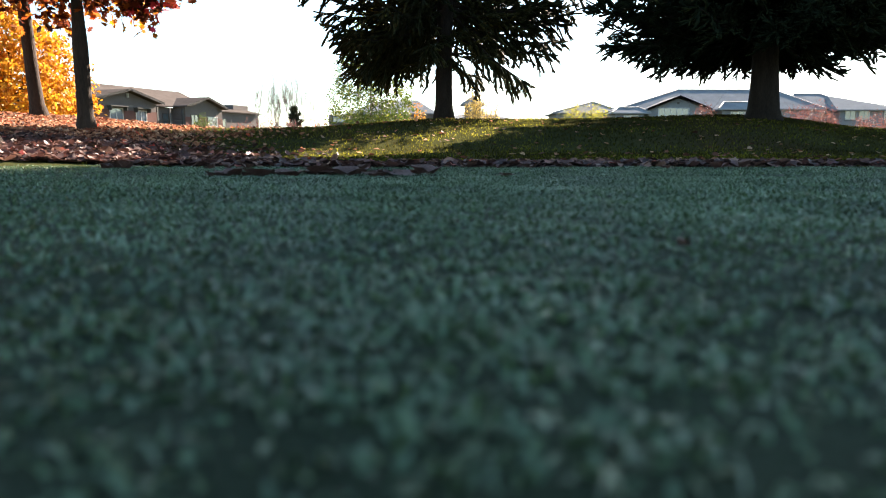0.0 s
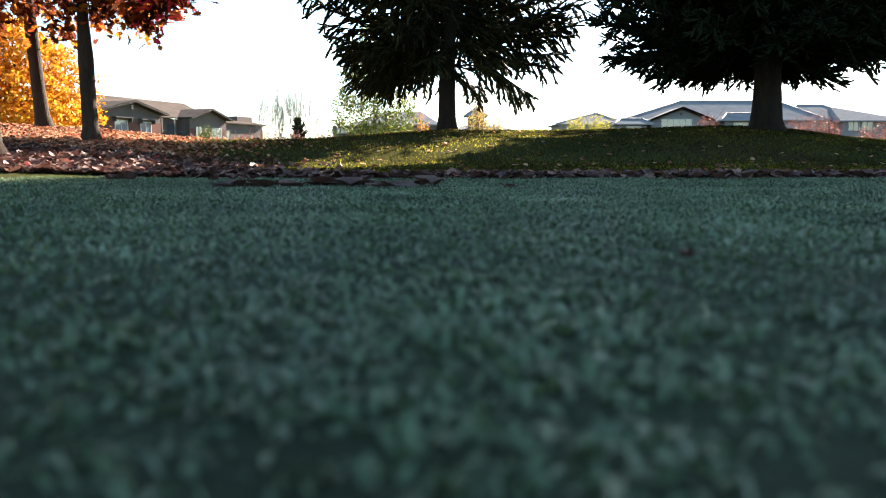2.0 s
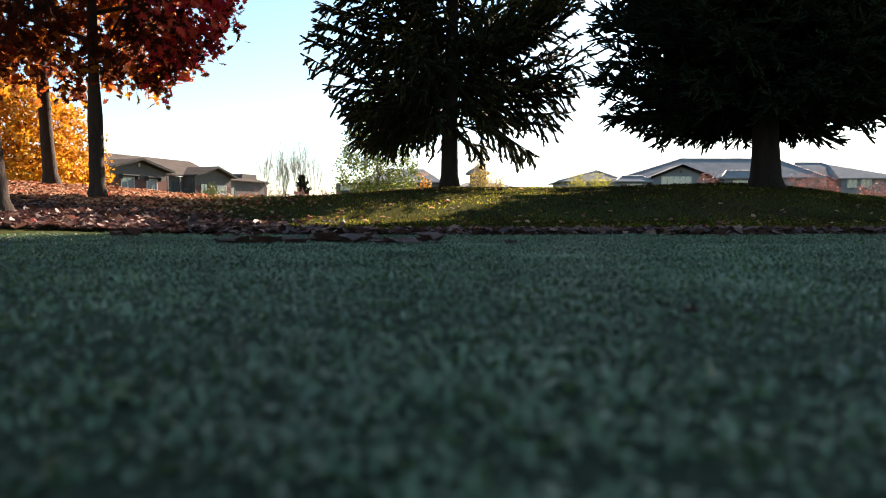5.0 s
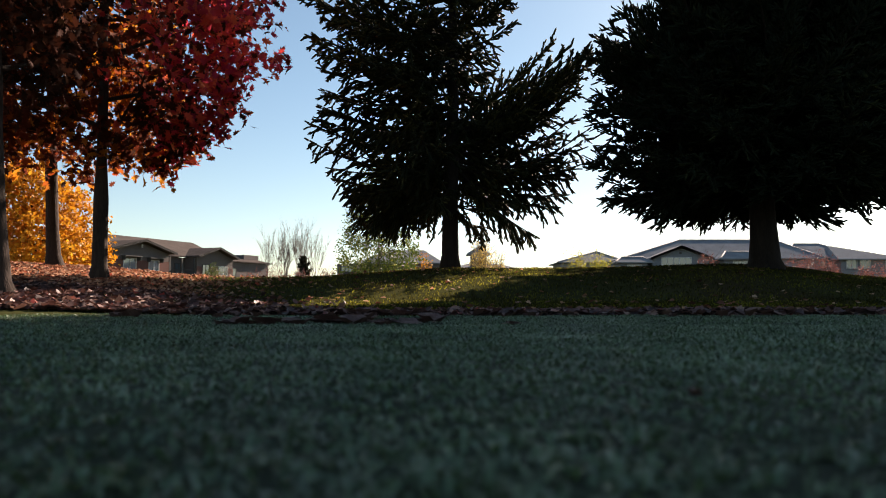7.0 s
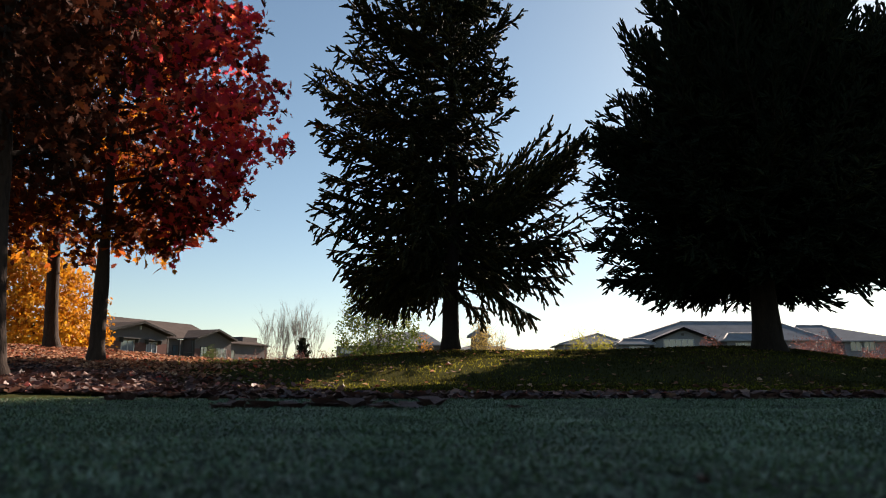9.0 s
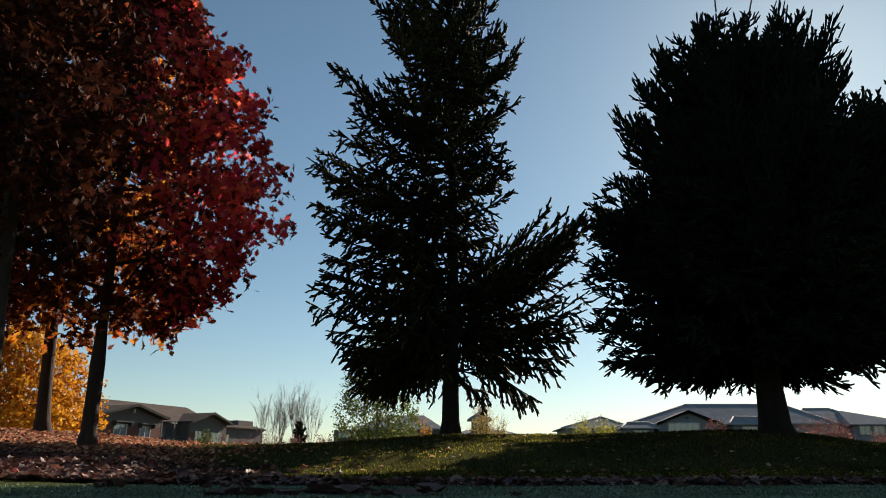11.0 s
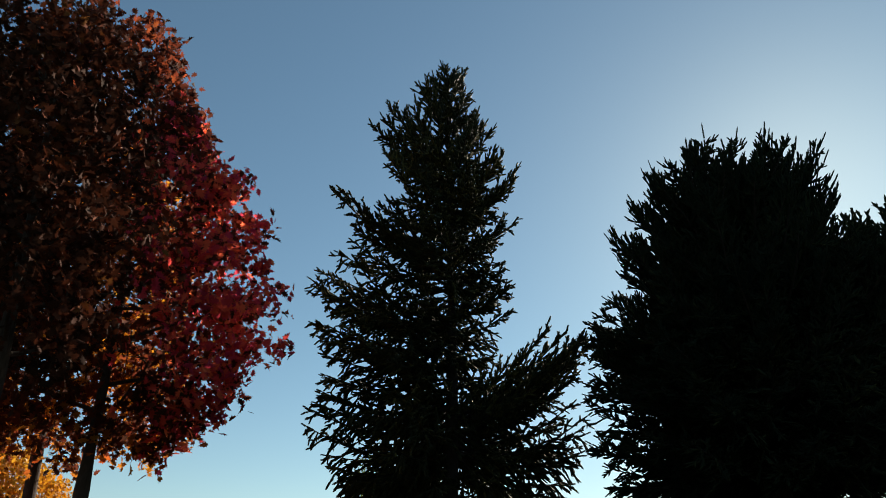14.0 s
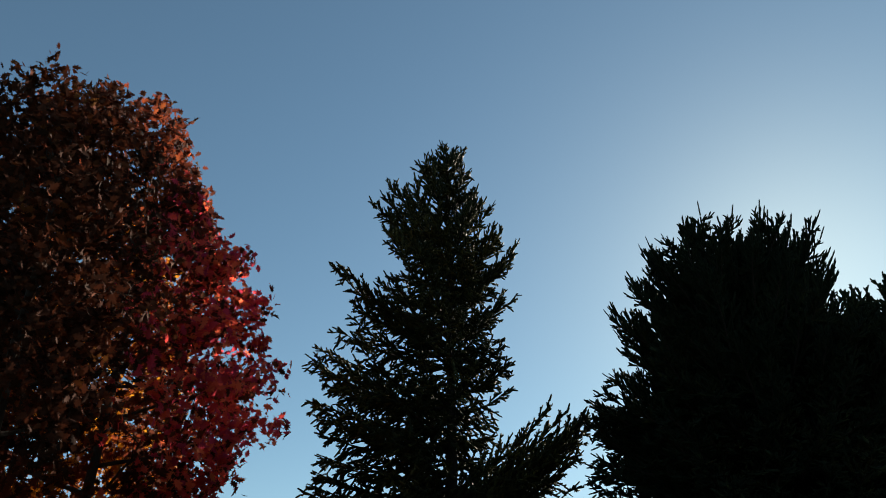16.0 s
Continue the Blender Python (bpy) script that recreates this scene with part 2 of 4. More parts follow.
def leaf_outline(kind):
    half = LOBES[kind]
    pts = [(-r * math.cos(radians(a)), r * math.sin(radians(a))) for a, r in half]
    pts += [(x, -y) for x, y in reversed(pts[1:-1])]
    return np.array(pts)      # x along the leaf, stalk end first


def leaves(centres, normals, sizes, kind, rng, curl=0.25):
    """Flat lobed leaves with a fold along the middle and a curl, one fan of triangles each."""
    o = leaf_outline(kind)
    k, n = len(o), len(centres)
    a, s, t = frames_of(normals, rng)
    c = rng.uniform(0.2, 1.0, (n, 1)) * curl
    bend = rng.uniform(-1.0, 1.0, (n, 1)) * curl
    z = np.abs(o[None, :, 1]) * c * 1.6 + (o[None, :, 0] ** 2) * bend * 2.0
    P = centres[:, None] + sizes[:, None, None] * (o[None, :, 0, None] * s[:, None] + o[None, :, 1, None] * t[:, None] + z[..., None] * a[:, None])
    P = np.concatenate([centres[:, None], P], axis=1)
    idx = np.arange(n)[:, None, None] * (k + 1)
    fan = np.array([(0, 1 + i, 1 + (i + 1) % k) for i in range(k)])[None]
    return P.reshape(-1, 3), (idx + fan).reshape(-1, 3)


def blades(base, height, width, lean, rng):
    """Grass blades: a bent strip of two pieces each."""
    n = len(base)
    ang = rng.uniform(0, 2 * np.pi, n)
    side = np.stack([np.cos(ang), np.sin(ang), np.zeros(n)], 1)
    la = rng.uniform(0, 2 * np.pi, n)
    ld = np.stack([np.cos(la), np.sin(la), np.zeros(n)], 1) * (lean * rng.uniform(0.2, 1.0, n) * height)[:, None]
    up = np.array([0, 0, 1.0])
    w = (side * (width * 0.5)[:, None])
    mid = base + ld * 0.35 + up * (height * 0.6)[:, None]
    tip = base + ld + up * (height * np.clip(1 - 0.25 * lean, 0.4, 1))[:, None]
    P = np.stack([base - w, base + w, mid + w * 0.8, mid - w * 0.8, tip], 1)
    f = np.array([(0, 1, 2), (0, 2, 3), (3, 2, 4)])[None] + (np.arange(n) * 5)[:, None, None]
    return P.reshape(-1, 3), f.reshape(-1, 3)


def box(bm, x0, x1, y0, y1, z0, z1, bevel=0.0):
    r = bmesh.ops.create_cube(bm, size=1.0, matrix=Matrix.Translation(((x0 + x1) / 2, (y0 + y1) / 2, (z0 + z1) / 2)) @ Matrix.Diagonal((abs(x1 - x0), abs(y1 - y0), abs(z1 - z0), 1)))
    if bevel:
        edges = list({e for v in r["verts"] for e in v.link_edges})
        bmesh.ops.bevel(bm, geom=edges, offset=bevel, segments=1, affect="EDGES")


def boxed(*args, bevel=0.0):
    bm = bmesh.new()
    box(bm, *args, bevel=bevel)
    return bm

# ------------------------------------------------------------ the ground
CREST_U = 0.009 + np.array([-0.90, -0.63, -0.47, -0.39, -0.31, -0.23, -0.15, -0.07, 0.0, 0.17, 0.33, 0.45, 0.51, 0.57, 0.63, 0.9])
CREST_Z = 0.23 + np.array([0.46, 0.43, 0.33, 0.24, 0.19, 0.20, 0.245, 0.31, 0.35, 0.345, 0.40, 0.405, 0.33, 0.225, 0.165, 0.05])
EDGE, CREST = 3.15, 11.5
BANK_T, BANK_H = [0, 0.2, 0.36, 0.46, 0.55, 0.70, 0.85, 1.0], [0, 0.02, 0.06, 0.15, 0.42, 0.66, 0.86, 1.0]


def ground_z(x, y):
    """Height of the ground: a level mown green, a low mound with its crest under the trees, then land that rises slowly."""
    x, y = np.asarray(x, float), np.asarray(y, float)
    u = x / np.maximum(y, 1.0)
    zc = np.interp(u, CREST_U, CREST_Z)
    t = np.clip((y - EDGE) / (CREST - EDGE), 0, 1)
    p = np.interp(u, [-0.55, -0.35], [1.3, 1.6])
    bank = sum(np.interp(t + k, BANK_T, BANK_H) for k in (-0.04, -0.02, 0, 0.02, 0.04)) / 5
    w = np.interp(u, [-0.42, -0.15], [0, 1])
    front = zc * ((1 - w) * t ** p + w * bank)
    d = np.clip(y - CREST, 0, None)
    back = zc - 0.014 * np.minimum(d, 5) ** 2 - 0.14 * np.clip(d - 5, 0, None)
    z = np.where(y > CREST, np.maximum(back, -0.6 + 0.0192 * np.clip(y, 0, 117)), front)
    bumps = 0.012 * np.sin(x * 2.1 + 0.7 * y) * np.sin(y * 1.7 - 0.4 * x) * np.clip((y - 4) / 2, 0, 1) * np.clip((40 - y) / 20, 0, 1)
    return z + bumps


def grid(name, xs, ys, mat, zf):
    X, Y = np.meshgrid(xs, ys)
    V = np.stack([X, Y, zf(X, Y)], -1).reshape(-1, 3)
    nx = len(xs)
    i, j = np.meshgrid(np.arange(nx - 1), np.arange(len(ys) - 1))
    a = (j * nx + i).ravel()
    F = np.concatenate([np.stack([a, a + 1, a + nx + 1], 1), np.stack([a, a + nx + 1, a + nx], 1)])
    return cloud(name, V, F, mat, smooth=True)


axis_x = np.concatenate([[-3000, -800, -250, -90, -45], np.arange(-26, 26.01, 0.25), [45, 90, 250, 800, 3000]])
axis_y = np.concatenate([[-3000, -500, -90, -25, -8, -3, 0], np.arange(1.0, 24.01, 0.2), [27, 32, 40, 60, 90, 160, 400, 1000, 4000]])
ground = tagged(grid("ground", axis_x, axis_y, M_SOIL, lambda x, y: ground_z(x, y) - 0.004), "rising lawn with a low grassy mound", "ground", kind="structure")


def edge_y(x):
    return EDGE + 0.05 * np.sin(1.3 * x) + 0.02 * np.sin(7 * x + 1) + np.clip(-0.38 * (x + 0.4), 0, 0.7)


green = tagged(grid("putting_green", np.linspace(-9, 9, 181), np.concatenate([[-6, -3, -1], np.linspace(-0.5, 3.1, 37)]), M_GREEN_SOIL,
                    lambda x, y: 0.002 + 0.0 * x), "closely mown blue-green turf in the shade", "turf", kind="structure")

rng = np.random.default_rng(4)


def turf_points(n, y0, y1, spread):
    y = np.sqrt(rng.uniform(y0 ** 2, y1 ** 2, n))
    x = rng.uniform(-1, 1, n) * (spread * y + 0.12)
    return x, y


xs, ys = [], []
for n, y0, y1 in ((7000, 0.08, 0.35), (34000, 0.35, 1.0), (100000, 1.0, 2.0), (120000, 2.0, 4.2)):
    x, y = turf_points(n, y0, y1, 0.72)
    xs.append(x), ys.append(y)
tx, ty = np.concatenate(xs), np.concatenate(ys)
keep = ty < edge_y(tx)
tx, ty = tx[keep], ty[keep]


def patchy(x, y, size, seed):
    """Smooth random patches of about that size, from 0 to 1."""
    r = np.random.default_rng(seed)
    v = sum(np.sin((x * math.cos(a) + y * math.sin(a)) * 6.28 / (size * k) + p) for a, k, p in zip(r.uniform(0, 6.28, 14), r.uniform(0.8, 2.2, 14), r.uniform(0, 6.28, 14)))
    return np.clip(0.5 + v / 7.5, 0, 1)


clump = 0.45 * patchy(tx, ty, 0.012, 1) + 0.35 * patchy(tx, ty, 0.04, 2) + 0.2 * patchy(tx, ty, 0.25, 3)
keep = rng.uniform(0, 1, len(tx)) < np.clip(0.25 + 1.6 * (clump - 0.25), 0.12, 1) * np.interp(tx / (ty + 0.2), [-0.6, 0.0], [0.5, 1.0])
tx, ty, clump = tx[keep], ty[keep], clump[keep]
th = rng.uniform(0.004, 0.010, len(tx)) * (0.35 + 1.3 * clump) * np.interp(ty, [0.5, 1.5], [1.0, 1.35])
V, F = blades(np.stack([tx, ty, np.zeros(len(tx))], 1), th, rng.uniform(0.0018, 0.0045, len(tx)), np.full(len(tx), 1.9), rng)
tagged(cloud("mown_turf", V, F, M_TURF), "short dewy blades of mown turf", "grass", kind="stuff")

# lawn on the mound
n = 95000
y = rng.uniform(3.05, 13.5, n)
x = rng.uniform(-1, 1, n) * (0.72 * y + 0.4)
keep = (y > edge_y(x) - 0.02) & (rng.uniform(0, 1, n) < np.interp(x / y, [-0.6, -0.3, -0.1], [0.25, 0.6, 1.0]))
x, y = x[keep], y[keep]
V, F = blades(np.stack([x, y, ground_z(x, y) - 0.004], 1), rng.uniform(0.014, 0.032, len(x)) * np.interp(y, [3, 6], [0.45, 1.0]), rng.uniform(0.005, 0.010, len(x)), np.full(len(x), 1.0), rng)
tagged(cloud("lawn_grass", V, F, M_GRASS), "green lawn grass on the mound", "grass", kind="stuff")

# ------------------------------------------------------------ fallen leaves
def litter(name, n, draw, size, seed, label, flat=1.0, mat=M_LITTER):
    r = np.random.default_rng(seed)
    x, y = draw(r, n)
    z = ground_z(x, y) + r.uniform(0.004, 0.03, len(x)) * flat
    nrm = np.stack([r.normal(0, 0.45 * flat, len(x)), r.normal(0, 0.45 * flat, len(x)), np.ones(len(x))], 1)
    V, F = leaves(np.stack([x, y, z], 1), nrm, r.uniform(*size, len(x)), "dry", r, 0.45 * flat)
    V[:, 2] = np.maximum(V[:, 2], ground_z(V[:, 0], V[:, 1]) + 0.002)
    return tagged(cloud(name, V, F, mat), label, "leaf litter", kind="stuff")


def band(r, n):
    x = np.where(r.uniform(0, 1, n) < 0.7, r.uniform(-1, 1, n) * 3.2, r.uniform(-3.9, -1.2, n))
    return x, edge_y(x) + 0.02 + np.abs(r.normal(0, 0.3, n))


def carpet(r, n):
    y = r.uniform(6.6, 15.5, n)
    u = -0.92 + r.beta(1.3, 2.1, n) * 0.95
    keep = r.uniform(0, 1, n) < np.interp(u, [-0.55, -0.42, -0.3, -0.2], [1.0, 0.6, 0.12, 0.03]) * np.interp(y, [6.6, 8.0], [0.6, 1])
    return (u * y)[keep], y[keep]


# front-left strip whose leaves get the shade-darkened colour instead of the carpet's
def shade_front(r, n):
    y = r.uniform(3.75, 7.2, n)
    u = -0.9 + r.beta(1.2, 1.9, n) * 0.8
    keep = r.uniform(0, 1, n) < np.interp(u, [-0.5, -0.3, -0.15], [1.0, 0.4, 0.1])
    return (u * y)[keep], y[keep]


def sparse(r, n):
    y = r.uniform(3.6, 12.5, n)
    return r.uniform(-0.35, 0.75, n) * y, y


litter("leaf_band", 4200, band, (0.04, 0.075), 11, "purple-brown leaves gathered along the edge of the turf, toned dark for shade", 0.65, M_LITTER_SHADE)
litter("leaf_carpet", 36000, carpet, (0.038, 0.07), 12, "carpet of orange-brown fallen leaves under the oaks", 1.1)
litter("shade_toned_leaves", 6500, shade_front, (0.04, 0.075), 14, "red-brown leaves before the oaks, toned dark for the shade there", 0.9, M_LITTER_SHADE)
litter("scattered_leaves", 520, sparse, (0.035, 0.07), 13, "scattered brown leaves lying on the lawn", 0.6)


def fallen_leaf(x, y, size, turn, tilt, curl, label):
    """A large curled leaf with a raised rib, lying on the turf."""
    bm = bmesh.new()
    o = leaf_outline("dry") * size
    rings = []
    for k in (1.0, 0.66, 0.33):
        ring = []
        for px_, py_ in o * k:
            h = curl * (abs(py_) * 0.9 + 1.5 * px_ * px_ / size) + 0.006 * math.sin(40 * px_ + 9 * k)
            ring.append(bm.verts.new((px_, py_, 0.012 + h)))
        rings.append(ring)
    mid = bm.verts.new((0, 0, 0.012))
    m = len(o)
    for a, b in zip(rings, rings[1:]):
        for i in range(m):
            bm.faces.new((a[i], a[(i + 1) % m], b[(i + 1) % m], b[i]))
    for i in range(m):
        bm.faces.new((rings[-1][i], rings[-1][(i + 1) % m], mid))
    bmesh.ops.solidify(bm, geom=bm.faces[:], thickness=0.0012)
    ob = part("fallen_leaf", bm, M_BIGLEAF, None, "", True)
    ob.matrix_world = pose(x, y, 0.004, 0, tilt, turn)
    low = min((ob.matrix_world @ v.co).z for v in ob.data.vertices)
    ob.matrix_world = pose(x, y, 0.004 - low, 0, tilt, turn)
    tagged(ob, label, "leaf", "large leaves on the turf")
    st, sf = tubes([[((-0.62 * size, 0.0, 0.014), 0.0012), ((-0.2 * size, 0.004, 0.016), 0.0016), ((0.4 * size, 0, 0.014), 0.0008)]], 5)
    cloud("stalk", st, sf, M_BIGLEAF, ob)


BL = "curled brown oak leaf lying on the turf"
lr = random.Random(41)
for k in range(22):
    lx = -0.66 + 0.62 * (k + lr.uniform(-0.4, 0.4)) / 21
    fallen_leaf(lx, 2.08 + lr.uniform(0, 0.26), lr.uniform(0.07, 0.13), lr.uniform(0, 360), lr.uniform(-9, 9), lr.uniform(0.15, 0.5), BL)
for k in range(9):
    fallen_leaf(lr.uniform(-1.5, 1.6), 2.96 + lr.uniform(-0.08, 0.12), lr.uniform(0.05, 0.09), lr.uniform(0, 360), lr.uniform(-20, 20), lr.uniform(0.4, 0.8), "curled brown leaf at the edge of the turf")
fallen_leaf(-1.40, 3.15, 0.14, 200, 4, 0.4, "curled brown leaf lying on the turf")
fallen_leaf(1.20, 3.02, 0.11, 120, 8, 0.5, "curled brown leaf at the edge of the turf")
fallen_leaf(1.32, 3.08, 0.12, 20, -8, 0.6, "curled brown leaf at the edge of the turf")
fallen_leaf(0.13, 3.12, 0.10, 60, 10, 0.6, "curled brown leaf at the edge of the turf")
fallen_leaf(0.21, 2.15, 0.06, 20, 0, 0.25, "small brown leaf flat on the turf")
fallen_leaf(0.205, 0.58, 0.014, 70, 20, 0.4, "tiny dry leaf scrap caught in the turf")

# ------------------------------------------------------------ trees
def trunk_path(x, y, h, r, lean=(0, 0), wob=0.05, seed=1, steps=12, flare=1.5):
    rr = np.random.default_rng(seed)
    z0 = float(ground_z(x, y)) - 0.08
    ph = rr.uniform(0, 6, 2)
    out = []
    for i in range(steps + 1):
        t = i / steps
        k = r * (1 - 0.85 * t) * (1 + (flare - 1) * math.exp(-t * h / 0.22))
        out.append(((x + lean[0] * t * h + wob * (math.sin(3.1 * t * 2 + ph[0]) - math.sin(ph[0])), y + lean[1] * t * h + wob * (math.sin(2.7 * t * 2 + ph[1]) - math.sin(ph[1])), z0 + (t ** 1.25) * (h + 0.08)), k))
    return out


def at_height(path, z):
    zs = [p[2] for p, r in path]
    return np.array([np.interp(z, zs, [p[k] for p, r in path]) for k in range(3)]), float(np.interp(z, zs, [r for p, r in path]))


def bark_rough(V, amp, seed):
    r = np.random.default_rng(seed)
    k = r.uniform(10, 30, (3, 3))
    d = sum(np.sin(V @ k[i]) for i in range(3)) / 3
    c = V.copy()
    c[:, :2] += (amp * d)[:, None] * np.array([1.0, 0.6])
    return c


def conifer(x, y, h, r, reach, count, seed, mat, label, low, extra=(), rise=(-0.35, 0.9), gap=0.07, fill=1.0, group="trees on the mound", thick=1.0, hang=-0.3, bare=0.1, wide=0.42, even=(0.15, 0.25, 0.35, 0.25), dense=False, openness=None):
    """A spruce: trunk, whorled limbs with side twigs, each set with needled shoots.
    reach(z, azimuth): the crown's radius. extra: single limbs (height of the tip, azimuth, radius, slope).
    openness(z, azimuth): the share of twigs that a limb keeps."""
    rr = np.random.default_rng(seed)
    tree = empty("conifer_tree", (x, y, float(ground_z(x, y))))
    off = np.array(tree.matrix_world.translation)
    tp = trunk_path(x, y, h - 0.1, r, (0, 0), 0.03, seed, 16, 1.35)
    V, F = tubes([tp], 14)
    cloud("trunk", bark_rough(V, 0.012, seed) - off, F, M_BARK_D, tree, True)
    P0, P1, todo = [], [], []
    for i in range(count):
        t = ((i + rr.uniform(0, 1)) / count) ** 0.95
        zt = low + (h - low) * t
        az = i * 2.39996 + rr.normal(0, 0.35)
        R = reach(zt, az) * rr.choice([0.55, 0.8, 0.92, 1.0], p=even) * rr.uniform(0.94, 1.04)
        todo.append((zt, az, R, rise[0] + (rise[1] - rise[0]) * t ** 0.85 + rr.normal(0, 0.1)))
    up = np.array([0, 0, 1.0])
    for zt, az, R, slope in todo + list(extra):
        R = max(R, 0.1)
        L = R / math.cos(slope)
        root = min(max(zt - R * math.tan(slope), low + 0.35), h - 0.15)
        b, tr = at_height(tp, root + float(off[2]))
        out = np.array([math.sin(az), math.cos(az), 0.0])
        sidev = np.array([math.cos(az), -math.sin(az), 0.0])
        k = max(5, int(L / 0.16))
        ts = np.linspace(0, 1, k + 1)
        sag = rr.uniform(0.06, 0.16) * (1 if slope < 0.4 else 0.5)
        pts = b + out * (ts * R)[:, None] + up * ((zt - root) * ts - sag * L * np.sin(ts * np.pi))[:, None]
        pts = pts + sidev * (0.06 * L * np.sin(ts * 4 + rr.uniform(0, 6)) * ts)[:, None]
        r0 = min(0.45 * tr, 0.010 + 0.010 * L)
        own = [[(tuple(p), r0 * (1 - 0.8 * t)) for p, t in zip(pts, ts)]]
        tipd = unit(pts[-1] - pts[-2])
        spike = 0.10 + 0.16 * float(np.clip((zt / h - 0.62) / 0.2, 0, 1)) * rr.uniform(0.3, 1.2)
        e = pts[-1] + unit(tipd + up * (0.5 if zt > 0.7 * h else 0.0)) * spike
        P0.append(np.stack([pts[-2], pts[-1]])), P1.append(np.stack([pts[-1], e]))
        ns = max(6, int(L * fill * (openness(zt, az) if openness else 1.0) / 0.05))
        for j in range(ns):
            t = bare + (0.98 - bare) * (j + rr.uniform(0, 1)) / ns
            q = np.array([np.interp(t, ts, pts[:, c]) for c in range(3)])
            sgn = 1 if j % 2 else -1
            l2 = min(wide, L * 0.32) * math.sin(min(1.0, (1.06 - t) * 1.7) * 1.5) * rr.uniform(0.45, 1.1) + 0.09
            d = tipd * rr.uniform(0.35, 1.0) + sgn * sidev * rr.uniform(0.15, 0.9) + up * rr.normal(hang + 0.5 * slope, 0.45)
            d /= np.linalg.norm(d)
            m = max(2, int(l2 / gap))
            s = np.arange(m + 1) / m
            node = q + d * (s * l2)[:, None] - up * (0.25 * l2 * s ** 2 * (1 if slope < 0.5 else -0.6))[:, None]
            P0.append(node[:-1]), P1.append(node[1:] + (node[1:] - node[:-1]) * 0.3)
            if l2 > 0.35:
                own.append([(tuple(node[0]), 0.006), (tuple(node[m // 2]), 0.004), (tuple(node[-1]), 0.002)])
            sd_ = unit(np.cross(d, up))
            for sg in ((1, -1, 0.3) if dense else (1, -1)):
                st = node[:-1] + (node[1:] - node[:-1]) * rr.uniform(0, 1, (m, 1))
                ln = rr.uniform(0.06, 0.14, (m, 1))
                dd = d * rr.uniform(0.7, 1.2, (m, 1)) + sg * sd_ * rr.uniform(0.15, 0.8, (m, 1)) + up * rr.normal(hang + 0.6 * slope, 0.35, (m, 1))
                P0.append(st), P1.append(st + unit(dd) * ln)
        V, F = tubes(own, 4)
        cloud("limb", V - off, F, M_BARK_D, tree, True)
    P0, P1 = np.concatenate(P0) - off, np.concatenate(P1) - off
    n = len(P0)
    a, s, u = frames_of(P1 - P0, rr)
    # a needled shoot: a blunt spindle of needles with single ones that stand off
    K = 2
    tk = (np.arange(K) + 0.7) / K
    ph = rr.uniform(0, 2 * np.pi, (n, 1)) + np.arange(K)[None] * 2.4
    rad = np.cos(ph)[..., None] * s[:, None] + np.sin(ph)[..., None] * u[:, None]
    tang = -np.sin(ph)[..., None] * s[:, None] + np.cos(ph)[..., None] * u[:, None]
    base = P0[:, None] + (P1 - P0)[:, None] * tk[None, :, None]
    nl = 0.019 * thick * rr.uniform(0.75, 1.25, (n, K, 1))
    w = 0.005 * thick
    tip = base + rad * nl * 1.3 + a[:, None] * nl
    Vn = np.stack([base - tang * w - a[:, None] * w, base + tang * w + a[:, None] * w, tip], 2).reshape(-1, 3)
    Fn = np.arange(len(Vn)).reshape(-1, 3)
    ang = np.array([0, 2.094, 4.189])
    ring = np.cos(ang)[None, :, None] * s[:, None] + np.sin(ang)[None, :, None] * u[:, None]
    fat = (rr.uniform(0.013, 0.021, (n, 1, 1)) * thick)
    ax = (P1 - P0)[:, None]
    Vc = np.concatenate([P0[:, None] + ax * 0.05 + ring * fat, P0[:, None] + ax * 0.86 - ring * fat * 0.85, P1[:, None] + a[:, None] * 0.008], 1).reshape(-1, 3)
    spindle = [(0, 1, 5), (1, 2, 3), (2, 0, 4), (3, 5, 1), (4, 3, 2), (5, 4, 0), (3, 4, 6), (4, 5, 6), (5, 3, 6)]
    Fc = (np.array(spindle)[None] + (np.arange(n) * 7)[:, None, None]).reshape(-1, 3)
    cloud("crown", np.concatenate([Vn, Vc]), np.concatenate([Fn, Fc + len(Vn)]), mat, tree)
    return tagged(tree, label, "tree", group)


def two_sided(zs, left, right):
    """A crown radius that differs between its west and its east side."""
    def reach(z, az):
        k = 0.5 + 0.5 * math.sin(az)
        return float(np.interp(z, zs, left) * (1 - k) + np.interp(z, zs, right) * k)
    return reach


W, E_ = -math.pi / 2, math.pi / 2
mid_sides = two_sided([0.5, 1.1, 1.5, 2.2, 2.7, 3.4, 4.0, 5.0, 5.6, 6.2, 6.8, 7.6, 8.4, 9.0, 9.4, 9.9],
                      [1.25, 1.75, 2.05, 2.5, 2.4, 2.35, 2.55, 2.55, 2.2, 1.75, 1.85, 1.35, 1.45, 1.0, 0.5, 0.1],
                      [1.2, 1.55, 1.8, 2.0, 1.8, 1.15, 0.95, 0.9, 0.8, 1.1, 1.2, 1.0, 0.75, 0.55, 0.4, 0.1])


def mid_reach(z, az):
    """Shorter lower limbs on the two flanks that the sun shines past."""
    side = ((az - radians(132) + math.pi) % (2 * math.pi)) - math.pi
    thin = 0.75 * math.exp(-(side / 0.7) ** 2) * float(np.interp(z, [4.0, 5.0], [1, 0]))
    west = 0.15 * math.exp(-(((az + radians(60) + math.pi) % (2 * math.pi) - math.pi) / 0.4) ** 2) * float(np.interp(z, [2.4, 3.0], [1, 0]))
    return mid_sides(z, az) * (1 - max(thin, west))


